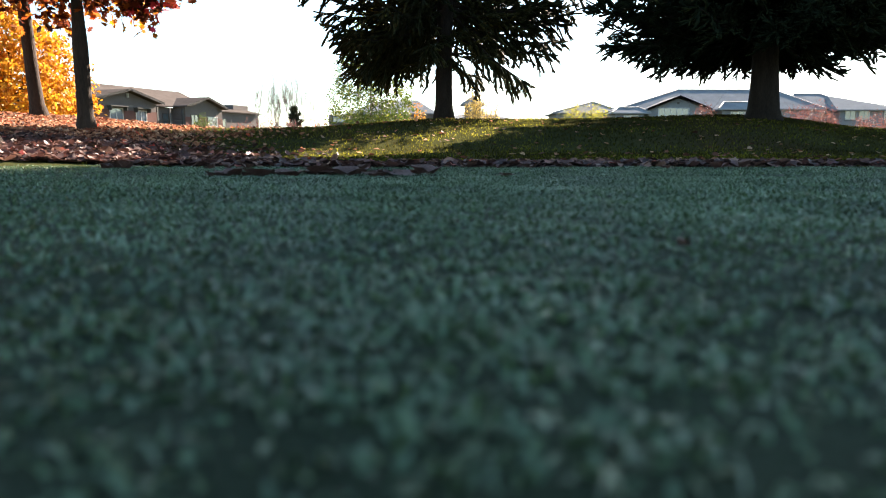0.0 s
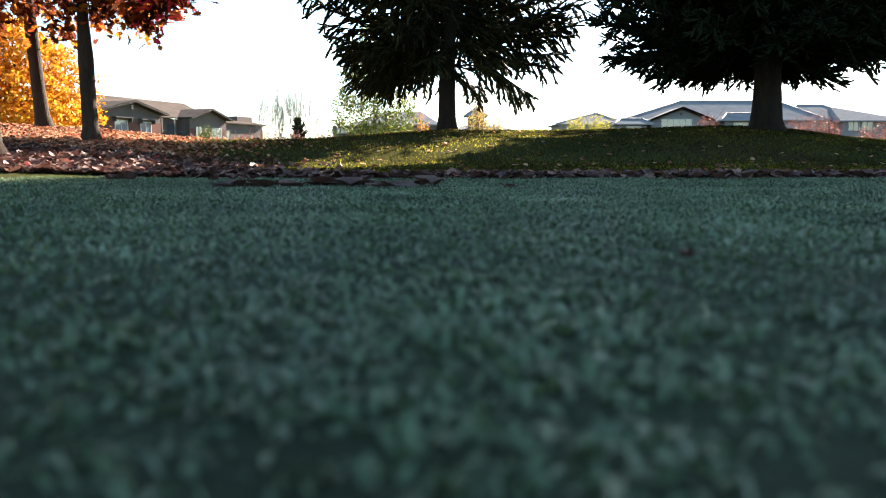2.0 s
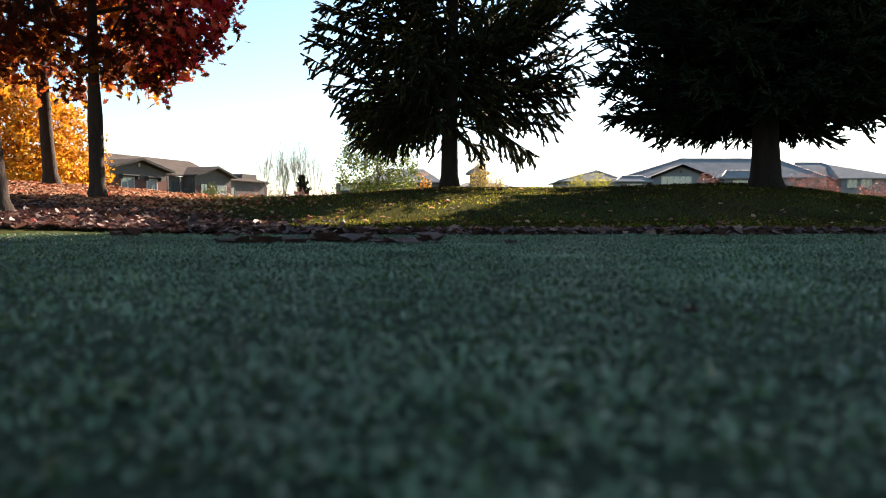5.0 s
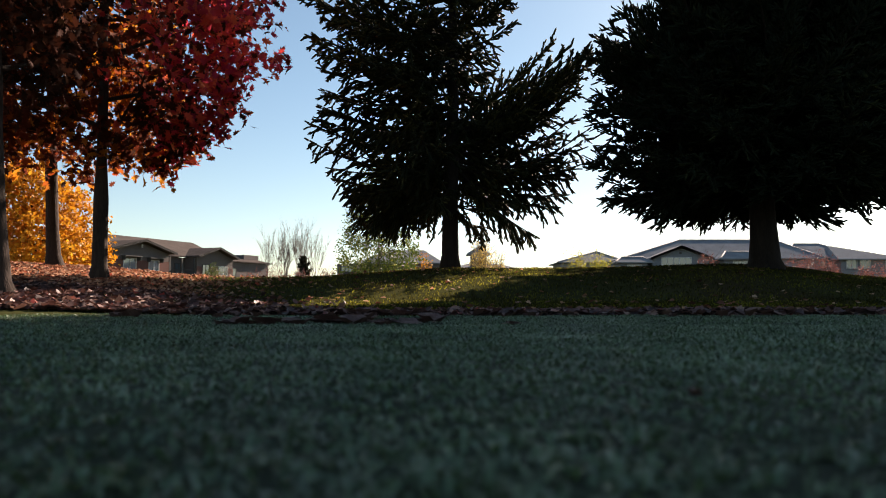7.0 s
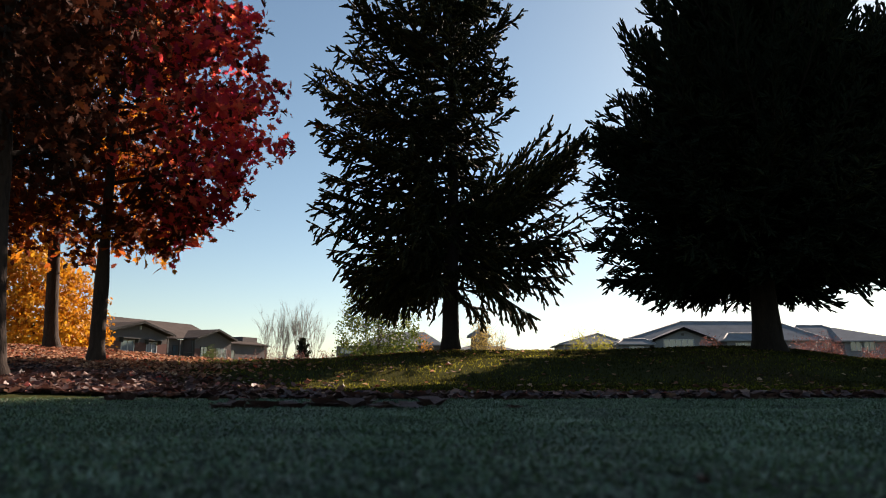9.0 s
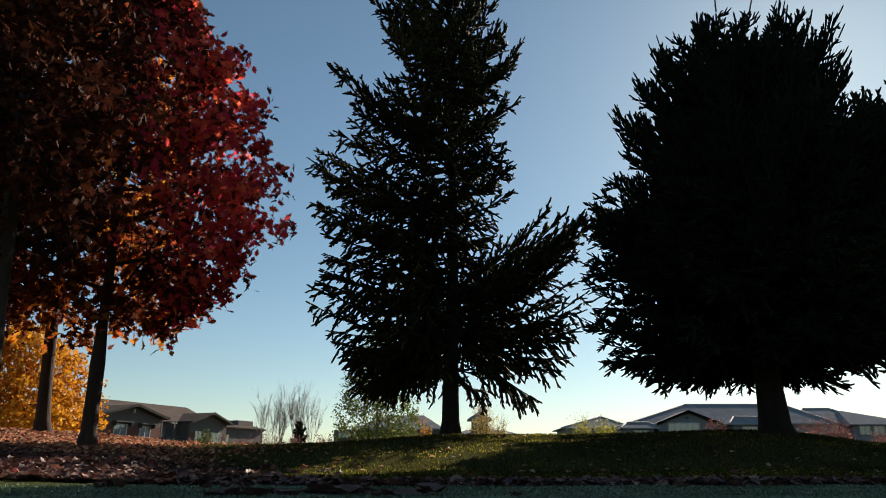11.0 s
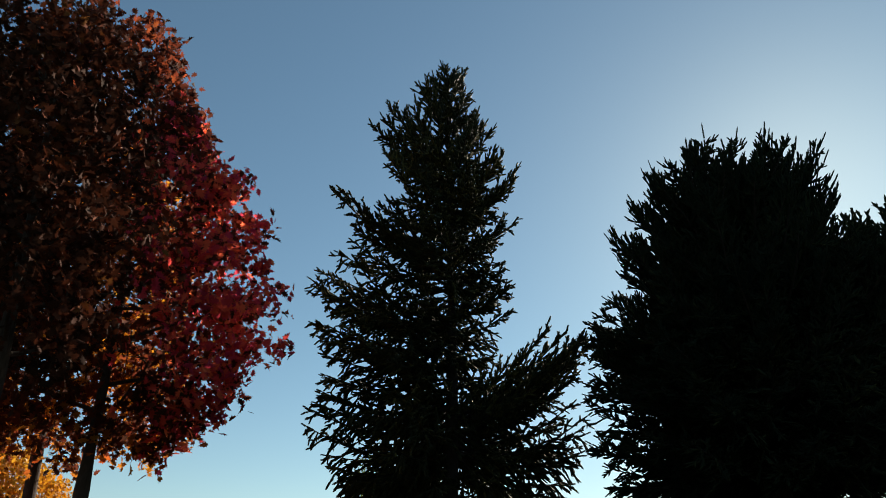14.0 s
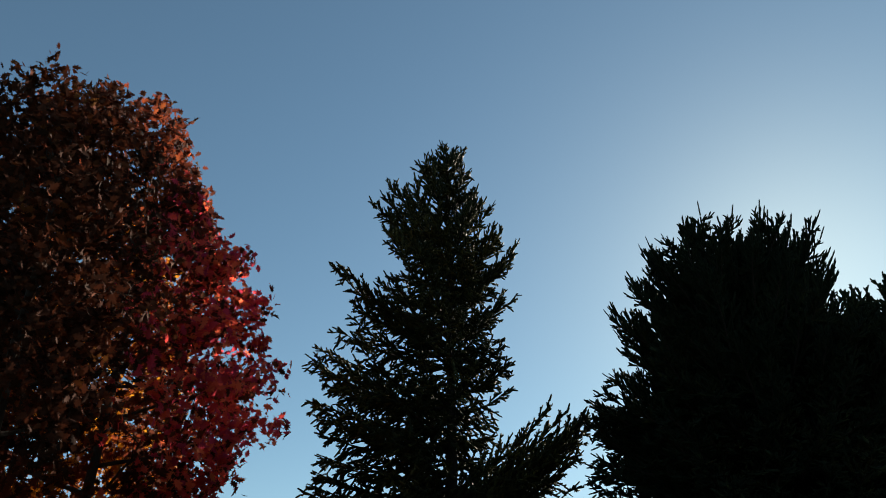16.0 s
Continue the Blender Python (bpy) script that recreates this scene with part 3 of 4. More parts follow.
def mid_open(z, az):
    """The lower limbs on the east side are thin, and light falls through them."""
    near = math.exp(-(((az - radians(112) + math.pi) % (2 * math.pi) - math.pi) / 0.8) ** 2)
    return 1 - 0.55 * near * float(np.interp(z, [2.4, 3.0], [1, 0]))


mid_extra = [(3.85, radians(90), 2.0, 0.66), (3.95, radians(84), 1.75, 0.7), (3.7, radians(95), 2.35, 0.62), (2.8, W + 0.05, 2.25, 0.05), (3.0, W - 0.15, 2.2, 0.1), (3.2, W + 0.2, 2.3, 0.1), (3.5, W, 2.3, 0.15), (3.6, W - 0.25, 2.3, 0.15), (1.75, W + 0.1, 2.1, -0.05), (1.5, W, 1.95, -0.1), (4.5, W + 0.1, 2.3, 0.25), (5.3, E_ - 0.1, 0.95, 0.5), (4.3, E_ - 0.15, 1.05, 0.45), (5.0, E_ + 0.1, 0.95, 0.5), (3.65, radians(91), 2.35, 0.62), (3.5, radians(97), 2.4, 0.58), (3.75, radians(84), 2.2, 0.6), (2.9, radians(70), 2.1, 0.35), (2.7, radians(80), 2.2, 0.3), (2.5, radians(62), 2.3, 0.2), (2.1, radians(84), 2.3, 0.1), (1.9, radians(65), 2.2, 0.0), (1.6, radians(78), 2.1, -0.15), (1.4, radians(60), 2.1, -0.2), (1.1, radians(75), 1.9, -0.35), (3.2, radians(55), 2.2, 0.3), (3.9, radians(72), 2.75, 0.6), (4.05, radians(68), 2.7, 0.6), (3.75, radians(64), 2.8, 0.55), (3.1, radians(90), 2.2, 0.5), (2.4, radians(86), 2.35, 0.3), (2.3, radians(78), 2.4, 0.2), (2.0, radians(72), 2.4, 0.1),
             (0.9, radians(-45), 2.1, -0.4), (1.2, radians(-55), 2.2, -0.35), (0.95, radians(-65), 2.0, -0.4), (1.3, radians(-75), 2.0, -0.3), (1.6, radians(-50), 2.3, -0.2), (1.5, radians(-68), 2.1, -0.25), (1.1, radians(-38), 2.2, -0.35), (0.85, radians(-58), 2.0, -0.45),
             (2.25, W + 0.1, 2.5, 0.1), (2.35, W - 0.2, 2.4, 0.05), (2.75, W, 2.25, 0.1), (3.9, W - 0.15, 2.45, 0.15), (4.05, W + 0.1, 2.5, 0.2), (5.0, W, 2.65, 0.35), (4.85, W + 0.2, 2.5, 0.3), (5.6, W + 0.1, 2.2, 0.4), (6.75, W, 2.3, 0.72), (6.6, W - 0.15, 2.15, 0.65), (6.1, W, 1.9, 0.55),
             (1.8, E_ - 0.1, 2.2, 0.0), (1.7, E_ - 0.3, 2.2, -0.2), (1.3, E_ - 0.2, 2.0, -0.35), (0.55, E_, 1.4, -0.75), (0.6, E_ - 0.4, 1.5, -0.7),
             (8.45, W, 1.6, 0.85), (8.3, W - 0.2, 1.35, 0.8), (9.15, W + 0.1, 1.3, 0.95), (7.6, E_, 1.05, 0.85), (7.3, E_, 1.35, 0.8), (7.15, E_ - 0.2, 1.25, 0.75), (6.15, E_, 1.25, 0.6), (4.75, E_, 1.1, 0.5), (4.65, E_ + 0.2, 1.0, 0.5),
             (8.75, E_, 0.6, 1.15), (9.85, E_, 0.38, 1.2), (9.9, E_ - 1.2, 0.2, 1.3), (9.5, W - 0.3, 0.5, 1.2), (0.8, W, 1.4, -0.7), (0.75, W + 0.5, 1.4, -0.6), (1.3, W, 1.75, -0.4)]
conifer(0.11, 12.0, 9.9, 0.152, mid_reach, 165, 21, M_NEEDLE, "tall open spruce with a dark trunk on the mound", 0.75, mid_extra, fill=0.72, gap=0.08, thick=1.1, openness=mid_open)

right_sides = two_sided([0.8, 1.1, 1.6, 2.5, 3.0, 3.7, 4.1, 4.9, 5.4, 5.9, 6.4, 6.75],
                        [1.7, 2.2, 2.4, 2.35, 2.2, 2.1, 1.8, 1.75, 1.55, 1.2, 0.75, 0.3],
                        [1.2, 2.2, 2.5, 2.5, 2.5, 2.3, 2.1, 1.6, 1.45, 1.35, 1.05, 0.5])


def right_reach(z, az):
    """Skirt lower and wider northward, bulge north-west; both shaped to shade the ground."""
    bulge = 0.06 * math.exp(-(((az + radians(48) + math.pi) % (2 * math.pi) - math.pi) / 0.35) ** 2) * float(np.interp(z, [2.8, 3.2, 4.0, 4.6], [0, 1, 1, 0]))
    return right_sides(z, az) * (1 + bulge + 0.1 * max(0.0, math.cos(az - 0.3)) * float(np.interp(z, [1.0, 2.0], [1, 0])))


# many of these limbs are added to keep sun off the turf and lawn
right_extra = [(4.5 + 0.06 * k, radians(35 + (k * 29) % 115), 1.3 + 0.1 * (k % 4), 0.6) for k in range(26)] + [(3.1 + 0.1 * k, radians(-38 - (k * 5) % 22), 2.5 - 0.1 * (k % 2), 0.25) for k in range(9)] + [(3.4 + 0.03 * k, radians(75 + (k * 37) % 95), 2.35 - 0.012 * k, 0.38) for k in range(26)] + [(1.9 + 0.13 * k, 2.39996 * k, 1.05, 0.05) for k in range(14)] + [(3.4 + 0.055 * k, 2.39996 * k, (1.6 - 0.012 * k) * (0.75 + 0.25 * (k % 3) / 2), 0.15) for k in range(52)] + [(0.95 + 0.1 * (k % 5), radians(-25 + 4.0 * k), 2.5 - 0.05 * (k % 4), -0.25) for k in range(20)] + [(4.7, E_, 2.0, 0.6), (4.9, E_ + 0.15, 1.85, 0.7), (5.0, E_ - 0.2, 1.85, 0.7), (5.2, E_ - 0.3, 1.7, 0.8), (5.3, E_ + 0.3, 1.65, 0.8),
               (3.5, W + 0.6, 2.55, 0.25), (3.4, W + 0.7, 2.6, 0.25), (3.55, W, 2.2, 0.25), (3.4, W + 0.12, 2.25, 0.25), (3.2, W + 0.22, 2.3, 0.2), (3.5, W + 0.3, 2.25, 0.3), (3.45, W + 0.4, 2.35, 0.25), (2.45, W, 2.3, 0.0), (1.5, W + 0.2, 2.4, -0.1), (1.0, W, 2.2, -0.2), (4.95, W, 1.8, 0.6),
               (6.0, E_, 1.5, 1.0), (5.9, E_ + 0.3, 1.5, 0.95), (6.4, E_ - 0.5, 1.2, 1.05), (6.45, E_, 1.15, 1.15), (6.3, E_ + 0.2, 1.3, 1.1), (6.35, E_ - 0.2, 1.0, 1.2), (6.4, E_, 0.6, 1.3), (6.4, E_ + 0.5, 0.35, 1.35), (6.35, W, 0.3, 1.3), (6.15, W, 0.75, 1.1), (6.1, W + 0.4, 0.95, 1.0), (5.4, W, 1.45, 0.85)]
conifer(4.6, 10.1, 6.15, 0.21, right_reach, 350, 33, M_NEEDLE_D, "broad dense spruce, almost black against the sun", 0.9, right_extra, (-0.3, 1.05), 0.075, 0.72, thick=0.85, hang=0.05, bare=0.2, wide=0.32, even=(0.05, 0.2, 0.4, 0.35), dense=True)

back_sides = two_sided([1.3, 1.8, 3.0, 4.5, 5.6, 6.6, 7.2, 7.8], [2.0, 2.3, 2.35, 2.3, 2.1, 1.7, 1.2, 0.3], [2.4, 2.8, 2.7, 2.4, 2.0, 1.5, 1.1, 0.3])
# crown of an unseen tree added behind the broad spruce to shade the mound
hidden_sides = two_sided([1.3, 1.8, 3.0, 4.0, 4.6, 6.6, 7.2], [1.9, 2.2, 2.4, 2.35, 1.3, 0.6, 0.3], [2.4, 2.8, 2.7, 2.5, 2.3, 1.0, 0.3])
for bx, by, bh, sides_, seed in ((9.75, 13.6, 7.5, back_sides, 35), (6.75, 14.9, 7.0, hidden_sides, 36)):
    conifer(bx, by, bh, 0.2, sides_, 190, seed, M_NEEDLE_D, "dark spruce standing close behind the broad one, placed for its shade on the mound", 1.75, (), (-0.15, 1.05), 0.12, 0.5, thick=1.6, hang=0.05, bare=0.2, wide=0.45, even=(0.05, 0.2, 0.4, 0.35), dense=True)


def broadleaf(name, x, y, h, r, low, reach, n, kind, size, mat, seed, label, lean=(0, 0), limbs_n=16, category="tree", shell=0.55, group="trees on the mound", bark=None):
    """A deciduous tree: trunk, forking limbs, and a crown of single lobed leaves hung on twigs.
    reach(z, azimuth): crown radius."""
    rr = np.random.default_rng(seed)
    tree = empty(name, (x, y, float(ground_z(x, y))))
    off = np.array(tree.matrix_world.translation)
    tp = trunk_path(x, y, h * 0.93, r, lean, 0.02, seed, 14, 1.55)
    V, F = tubes([tp], 12)
    cloud("trunk", bark_rough(V, 0.013, seed) - off, F, bark or M_BARK, tree, True)
    paths, ends = [], []
    for i in range(limbs_n):
        z = low + (h * 0.8 - low) * (i + rr.uniform(0, 1)) / limbs_n
        az = i * 2.39996 + rr.normal(0, 0.3)
        b, tr = at_height(tp, z + float(off[2]))
        L = min(reach(z + 0.3, az), reach(min(z + 1.6, h), az) + 0.3) * rr.uniform(0.65, 0.85)
        out = np.array([math.sin(az), math.cos(az), 0])
        ts = np.linspace(0, 1, 7)
        up = rr.uniform(0.45, 0.9)
        pts = b + out * (ts * L)[:, None] + np.array([0, 0, 1.0]) * (up * L * ts ** 1.15 * 0.8)[:, None] + rr.normal(0, 0.03 * L, (7, 3)) * ts[:, None]
        r0 = min(0.5 * tr, 0.014 + 0.013 * L)
        paths.append([(tuple(p), r0 * (1 - 0.82 * t)) for p, t in zip(pts, ts)])
        for j in range(7):
            t = rr.uniform(0.25, 0.95)
            q = np.array([np.interp(t, ts, pts[:, c]) for c in range(3)])
            d = out * rr.uniform(0.1, 0.8) + rr.normal(0, 0.55, 3) + np.array([0, 0, 0.25])
            e = q + d / np.linalg.norm(d) * L * rr.uniform(0.2, 0.38)
            paths.append([(tuple(q), 0.008), (tuple((q + e) / 2 + rr.normal(0, 0.03, 3)), 0.006), (tuple(e), 0.002)])
            ends.append(e)
    for i in range(0, len(paths), 8):
        V, F = tubes(paths[i:i + 8], 6)
        cloud("limb", V - off, F, bark or M_BARK, tree, True)
    # leaves in tufts through the crown, thicker towards the outside
    m = n // 20
    z = rr.uniform(low, h, m * 3)
    az = rr.uniform(0, 2 * np.pi, m * 3)
    R = np.array([reach(a, b) for a, b in zip(z, az)])
    keep = rr.uniform(0, R.max(), m * 3) < R
    z, az, R = z[keep][:m], az[keep][:m], R[keep][:m]
    f = np.sqrt(rr.uniform(shell ** 2, 1.0, len(z))) * (0.88 + 0.12 * np.sin(az * 5 + z * 3.1) * np.sin(z * 4.3 + az))
    cx = np.array([at_height(tp, q + off[2])[0][:2] for q in z])
    tuft = np.stack([cx[:, 0] + np.sin(az) * R * f, cx[:, 1] + np.cos(az) * R * f, z + off[2]], 1)
    way = unit(rr.normal(0, 1, tuft.shape) + np.stack([np.sin(az), np.cos(az), 0.1 + 0 * az], 1))
    c = np.repeat(tuft, 20, 0) + np.repeat(way, 20, 0) * np.clip(rr.normal(0.0, 0.12, (len(tuft) * 20, 1)), -0.22, 0.2) + np.clip(rr.normal(0, 0.07, (len(tuft) * 20, 3)), -0.13, 0.13)
    nrm = rr.normal(0, 1, c.shape) + np.array([0, 0, 0.6])
    V, F = leaves(c - off, nrm, rr.uniform(*size, len(c)), kind, rr, 0.3)
    cloud("crown", V, F, mat, tree)
    return tagged(tree, label, category, group)


def table(zs, rs):
    return lambda z, az: float(np.interp(z, zs, rs))


red_reach = two_sided([1.3, 1.8, 2.7, 3.5, 4.5, 5.5, 6.3, 6.9, 7.25, 7.55],
                      [1.5, 2.2, 2.6, 2.7, 2.8, 2.8, 2.7, 2.5, 1.9, 0.8],
                      [0.3, 1.45, 2.2, 2.15, 1.88, 1.3, 0.6, 0.2, 0.05, 0.05])
broadleaf("oak_tree", -4.05, 8.35, 7.6, 0.088, 1.35, red_reach, 25000, "oak", (0.10, 0.15), M_RED, 5, "red oak with bronze autumn leaves, crimson and painted brighter on the sun side", (-0.03, 0.0), 22)
broadleaf("maple_tree", -6.04, 11.0, 8.0, 0.11, 1.6, table([1.4, 2.1, 4, 6, 8], [1.6, 2.5, 2.4, 1.8, 0.4]), 9000, "maple", (0.09, 0.14), M_ORANGE, 6, "maple with orange autumn leaves and a dark trunk", (-0.04, 0), 16)
near_reach = two_sided([1.5, 2.0, 2.6, 3.4, 4.4, 4.8, 5.1], [0.8, 1.1, 1.2, 1.2, 1.1, 0.8, 0.4], [0.4, 0.8, 1.0, 1.1, 0.9, 0.6, 0.3])
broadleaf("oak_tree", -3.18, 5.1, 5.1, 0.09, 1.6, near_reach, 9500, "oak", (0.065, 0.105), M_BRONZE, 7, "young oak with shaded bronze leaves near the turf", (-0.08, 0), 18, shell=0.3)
broadleaf("maple_tree", -10.25, 17.5, 3.3, 0.07, 0.5, table([0.3, 0.9, 1.8, 2.6, 3.2], [1.7, 2.2, 2.0, 1.4, 0.4]), 15000, "plain", (0.09, 0.15), M_YELLOW, 8, "bushy maple glowing yellow in the sun", (0, 0), 24, shell=0.2)

# ------------------------------------------------------------ shrubs and small trees behind the mound
def shrub(name, x, y, r, h, n, mat, size, seed, label, stems=14, spread=1.0, category="shrub"):
    """A bush: stems that fan out from the ground and small leaves along their upper part."""
    rr = np.random.default_rng(seed)
    g = float(ground_z(x, y))
    ob = empty(name, (x, y, g))
    paths, c = [], []
    for i in range(stems):
        az, f = rr.uniform(0, 6.283), math.sqrt(rr.uniform(0, 1))
        top = np.array([math.sin(az) * r * f * spread, math.cos(az) * r * f * spread, h * rr.uniform(0.7, 1.0) * (1 - 0.35 * f * f)])
        foot = top * np.array([0.25, 0.25, 0]) - np.array([0, 0, 0.03])
        ts = np.linspace(0, 1, 5)[:, None]
        pts = foot + (top - foot) * np.concatenate([ts ** 1.4, ts ** 1.4, ts], 1) + rr.normal(0, 0.02 * h, (5, 3)) * ts
        paths.append([(tuple(p), (0.012 + 0.004 * h) * (1 - 0.85 * t)) for p, t in zip(pts, ts[:, 0])])
        for _ in range(5):
            t = rr.uniform(0.3, 0.95)
            q = np.array([np.interp(t, ts[:, 0], pts[:, k]) for k in range(3)])
            e = q + rr.normal(0, 0.12 * h, 3) + np.array([0, 0, 0.16 * h])
            paths.append([(tuple(q), 0.006 + 0.002 * h), (tuple((q + e) / 2 + rr.normal(0, 0.015 * h, 3)), 0.005), (tuple(e), 0.003)])
        if n:
            k = max(1, n // stems)
            t = rr.uniform(0.25, 1.05, k)
            c.append(np.stack([np.interp(t, ts[:, 0], pts[:, j]) for j in range(3)], 1) + rr.normal(0, 0.14 * r, (k, 3)))
    V, F = tubes(paths, 5)
    cloud("stem", V, F, M_TWIG, ob, True)
    if n:
        c = np.concatenate(c)
        c[:, 2] = np.abs(c[:, 2])
        V, F = leaves(c, rr.normal(0, 1, c.shape), rr.uniform(*size, len(c)), "plain", rr, 0.2)
        cloud("crown", V, F, mat, ob)
    return tagged(ob, label, category, "shrubs behind the mound")


def bare_tree(x, y, h, r, seed, label):
    """A leafless tree: rising limbs that fork three times into twigs."""
    rr = np.random.default_rng(seed)
    ob = empty("bare_tree", (x, y, float(ground_z(x, y))))
    paths = []

    def grow(p, d, L, rad, level):
        q = p + d * L
        mid = (p + q) / 2 + rr.normal(0, 0.04 * L, 3)
        paths.append([(tuple(p), rad), (tuple(mid), rad * 0.8), (tuple(q), rad * 0.6)])
        if level:
            for _ in range(5 if level > 1 else 7):
                t = rr.uniform(0.35, 1.0)
                nd = unit(d + rr.normal(0, 0.3, 3) + np.array([0, 0, 0.4]))
                grow(p + (q - p) * t, nd, L * rr.uniform(0.45, 0.68), rad * 0.5, level - 1)

    grow(np.array([0, 0, -0.05]), np.array([0.02, 0, 1.0]), h * 0.42, r, 0)
    for _ in range(6):
        grow(np.array([0, 0, h * rr.uniform(0.12, 0.4)]), unit(np.array([rr.normal(0, 0.17), rr.normal(0, 0.17), 1.0])), h * rr.uniform(0.34, 0.42), r * 0.6, 2)
    V, F = tubes(paths[:1], 7)
    cloud("trunk", V, F, M_TWIG, ob, True)
    V, F = tubes(paths[1:], 4)
    cloud("crown", V, F, M_TWIG, ob, True)
    return tagged(ob, label, "tree", "bare trees in the distance")


for x, y, h, seed in ((-11.2, 45, 3.9, 1), (-10.6, 46, 4.3, 2), (-10.0, 45, 4.1, 5), (-9.5, 46, 4.6, 3), (-9.0, 45, 4.4, 6), (-8.5, 47, 4.1, 4)):
    bare_tree(x, y, h * 1.12, 0.026, seed, "slender leafless tree behind the mound")
conifer(-8.7, 44, 2.4, 0.07, table([0.2, 0.6, 1.6, 2.4], [0.75, 0.9, 0.5, 0.08]), 70, 55, M_NEEDLE, "small dark spruce far behind the mound", 0.2, (), (-0.1, 0.8), 0.14, 0.7, "small trees in the distance", 1.6)
for x, y, r, h, seed in ((-10.9, 40, 0.8, 1.75, 1), (-9.6, 41, 0.9, 1.95, 2), (-8.2, 40, 0.8, 1.7, 3), (-6.9, 42, 0.8, 1.85, 4)):
    shrub("russet_shrub", x, y, r, h, 900, M_REDBUSH, (0.06, 0.11), seed, "low russet shrub, half bare")
broadleaf("birch_tree", -2.35, 26.0, 5.35, 0.06, 0.5, table([0.4, 1.0, 2.4, 4.0, 5.3], [1.5, 1.8, 1.65, 1.2, 0.35]), 13000, "plain", (0.07, 0.12), M_BIRCH, 61, "thin green birch in the sun behind the mound", (0, 0), 20, shell=0.1, group="small trees in the distance", bark=M_TWIG)
shrub("yellow_shrub", -0.95, 30, 0.6, 2.2, 900, M_YELLOW, (0.06, 0.1), 71, "small golden shrub in the sun")
shrub("yellow_shrub", 1.62, 30, 0.62, 2.95, 3000, M_PALE, (0.04, 0.08), 72, "upright feathery yellow shrub in the sun")
shrub("yellow_shrub", 2.3, 30.5, 0.45, 2.4, 1600, M_PALE, (0.04, 0.08), 73, "upright feathery yellow shrub in the sun")
shrub("lime_shrub", 8.3, 40, 1.5, 2.8, 3200, M_LIME, (0.06, 0.11), 74, "wide yellow-green bush in the sun", 26)
shrub("russet_shrub", 14.9, 40, 0.6, 2.8, 1100, M_REDBUSH, (0.06, 0.11), 75, "low russet shrub, half bare")
shrub("russet_shrub", 20.8, 40, 1.4, 2.7, 4500, M_REDBUSH, (0.06, 0.11), 76, "broad russet shrub before the house", 30)
shrub("russet_shrub", 21.7, 35, 1.2, 2.1, 3200, M_REDBUSH, (0.05, 0.10), 77, "low russet shrub, half bare")
shrub("grey_shrub", -24.5, 80, 1.6, 3.2, 0, M_TWIG, (0.1, 0.2), 78, "leafless grey shrub beside the building", 26)
shrub("green_shrub", -26.6, 82, 1.2, 3.3, 1500, M_BIRCH, (0.1, 0.2), 79, "dark green bush beside the building", 20)

# ------------------------------------------------------------ buildings in the distance
def gable_roof(x0, x1, y0, y1, eave, ridge, along, over=0.5, thick=0.22):
    """A pitched roof slab over a rectangle; along: the axis of its ridge."""
    bm = bmesh.new()
    x0, x1, y0, y1 = x0 - over, x1 + over, y0 - over, y1 + over
    if along == "x":
        prof = [(y0, eave), ((y0 + y1) / 2, ridge), (y1, eave)]
        place = lambda s, a, z: (s, a, z)
        ends = (x0, x1)
    else:
        prof = [(x0, eave), ((x0 + x1) / 2, ridge), (x1, eave)]
        place = lambda s, a, z: (a, s, z)
        ends = (y0, y1)
    rows = [[bm.verts.new(place(e, a, z + dz)) for a, z in prof] for e in ends for dz in (0, thick)]
    lo0, hi0, lo1, hi1 = rows
    for i in (0, 1):
        bm.faces.new((hi0[i], hi0[i + 1], hi1[i + 1], hi1[i]))
        bm.faces.new((lo0[i], lo0[i + 1], lo1[i + 1], lo1[i]))
        bm.faces.new((lo0[i], lo0[i + 1], hi0[i + 1], hi0[i]))
        bm.faces.new((lo1[i], lo1[i + 1], hi1[i + 1], hi1[i]))
    for k in (0, 2):
        bm.faces.new((lo0[k], hi0[k], hi1[k], lo1[k]))
    bmesh.ops.recalc_face_normals(bm, faces=bm.faces[:])
    return bm


def hip_roof(x0, x1, y0, y1, eave, ridge, rx0, rx1, over=0.5, thick=0.2):
    bm = bmesh.new()
    x0, x1, y0, y1 = x0 - over, x1 + over, y0 - over, y1 + over
    ym = (y0 + y1) / 2
    lo = [bm.verts.new((x, y, eave - thick)) for x, y in ((x0, y0), (x1, y0), (x1, y1), (x0, y1))]
    b = [bm.verts.new((x, y, eave)) for x, y in ((x0, y0), (x1, y0), (x1, y1), (x0, y1))]
    p, q = bm.verts.new((rx0, ym, ridge)), bm.verts.new((rx1, ym, ridge))
    for f in ((b[0], b[1], q, p), (b[1], b[2], q), (b[2], b[3], p, q), (b[3], b[0], p), lo):
        bm.faces.new(f)
    for i in range(4):
        bm.faces.new((lo[i], lo[(i + 1) % 4], b[(i + 1) % 4], b[i]))
    bmesh.ops.recalc_face_normals(bm, faces=bm.faces[:])
    return bm


def gable_wall(x0, x1, y0, y1, z0, eave, ridge):
    """A wing's walls with the gable triangle on top, ridge running back."""
    bm = bmesh.new()
    sec = [(x0, z0), (x1, z0), (x1, eave), ((x0 + x1) / 2, ridge), (x0, eave)]
    a = [bm.verts.new((x, y0, z)) for x, z in sec]
    b = [bm.verts.new((x, y1, z)) for x, z in sec]
    bm.faces.new(a)
    bm.faces.new(list(reversed(b)))
    for i in range(5):
        bm.faces.new((a[i], b[i], b[(i + 1) % 5], a[(i + 1) % 5]))
    bmesh.ops.recalc_face_normals(bm, faces=bm.faces[:])
    return bm


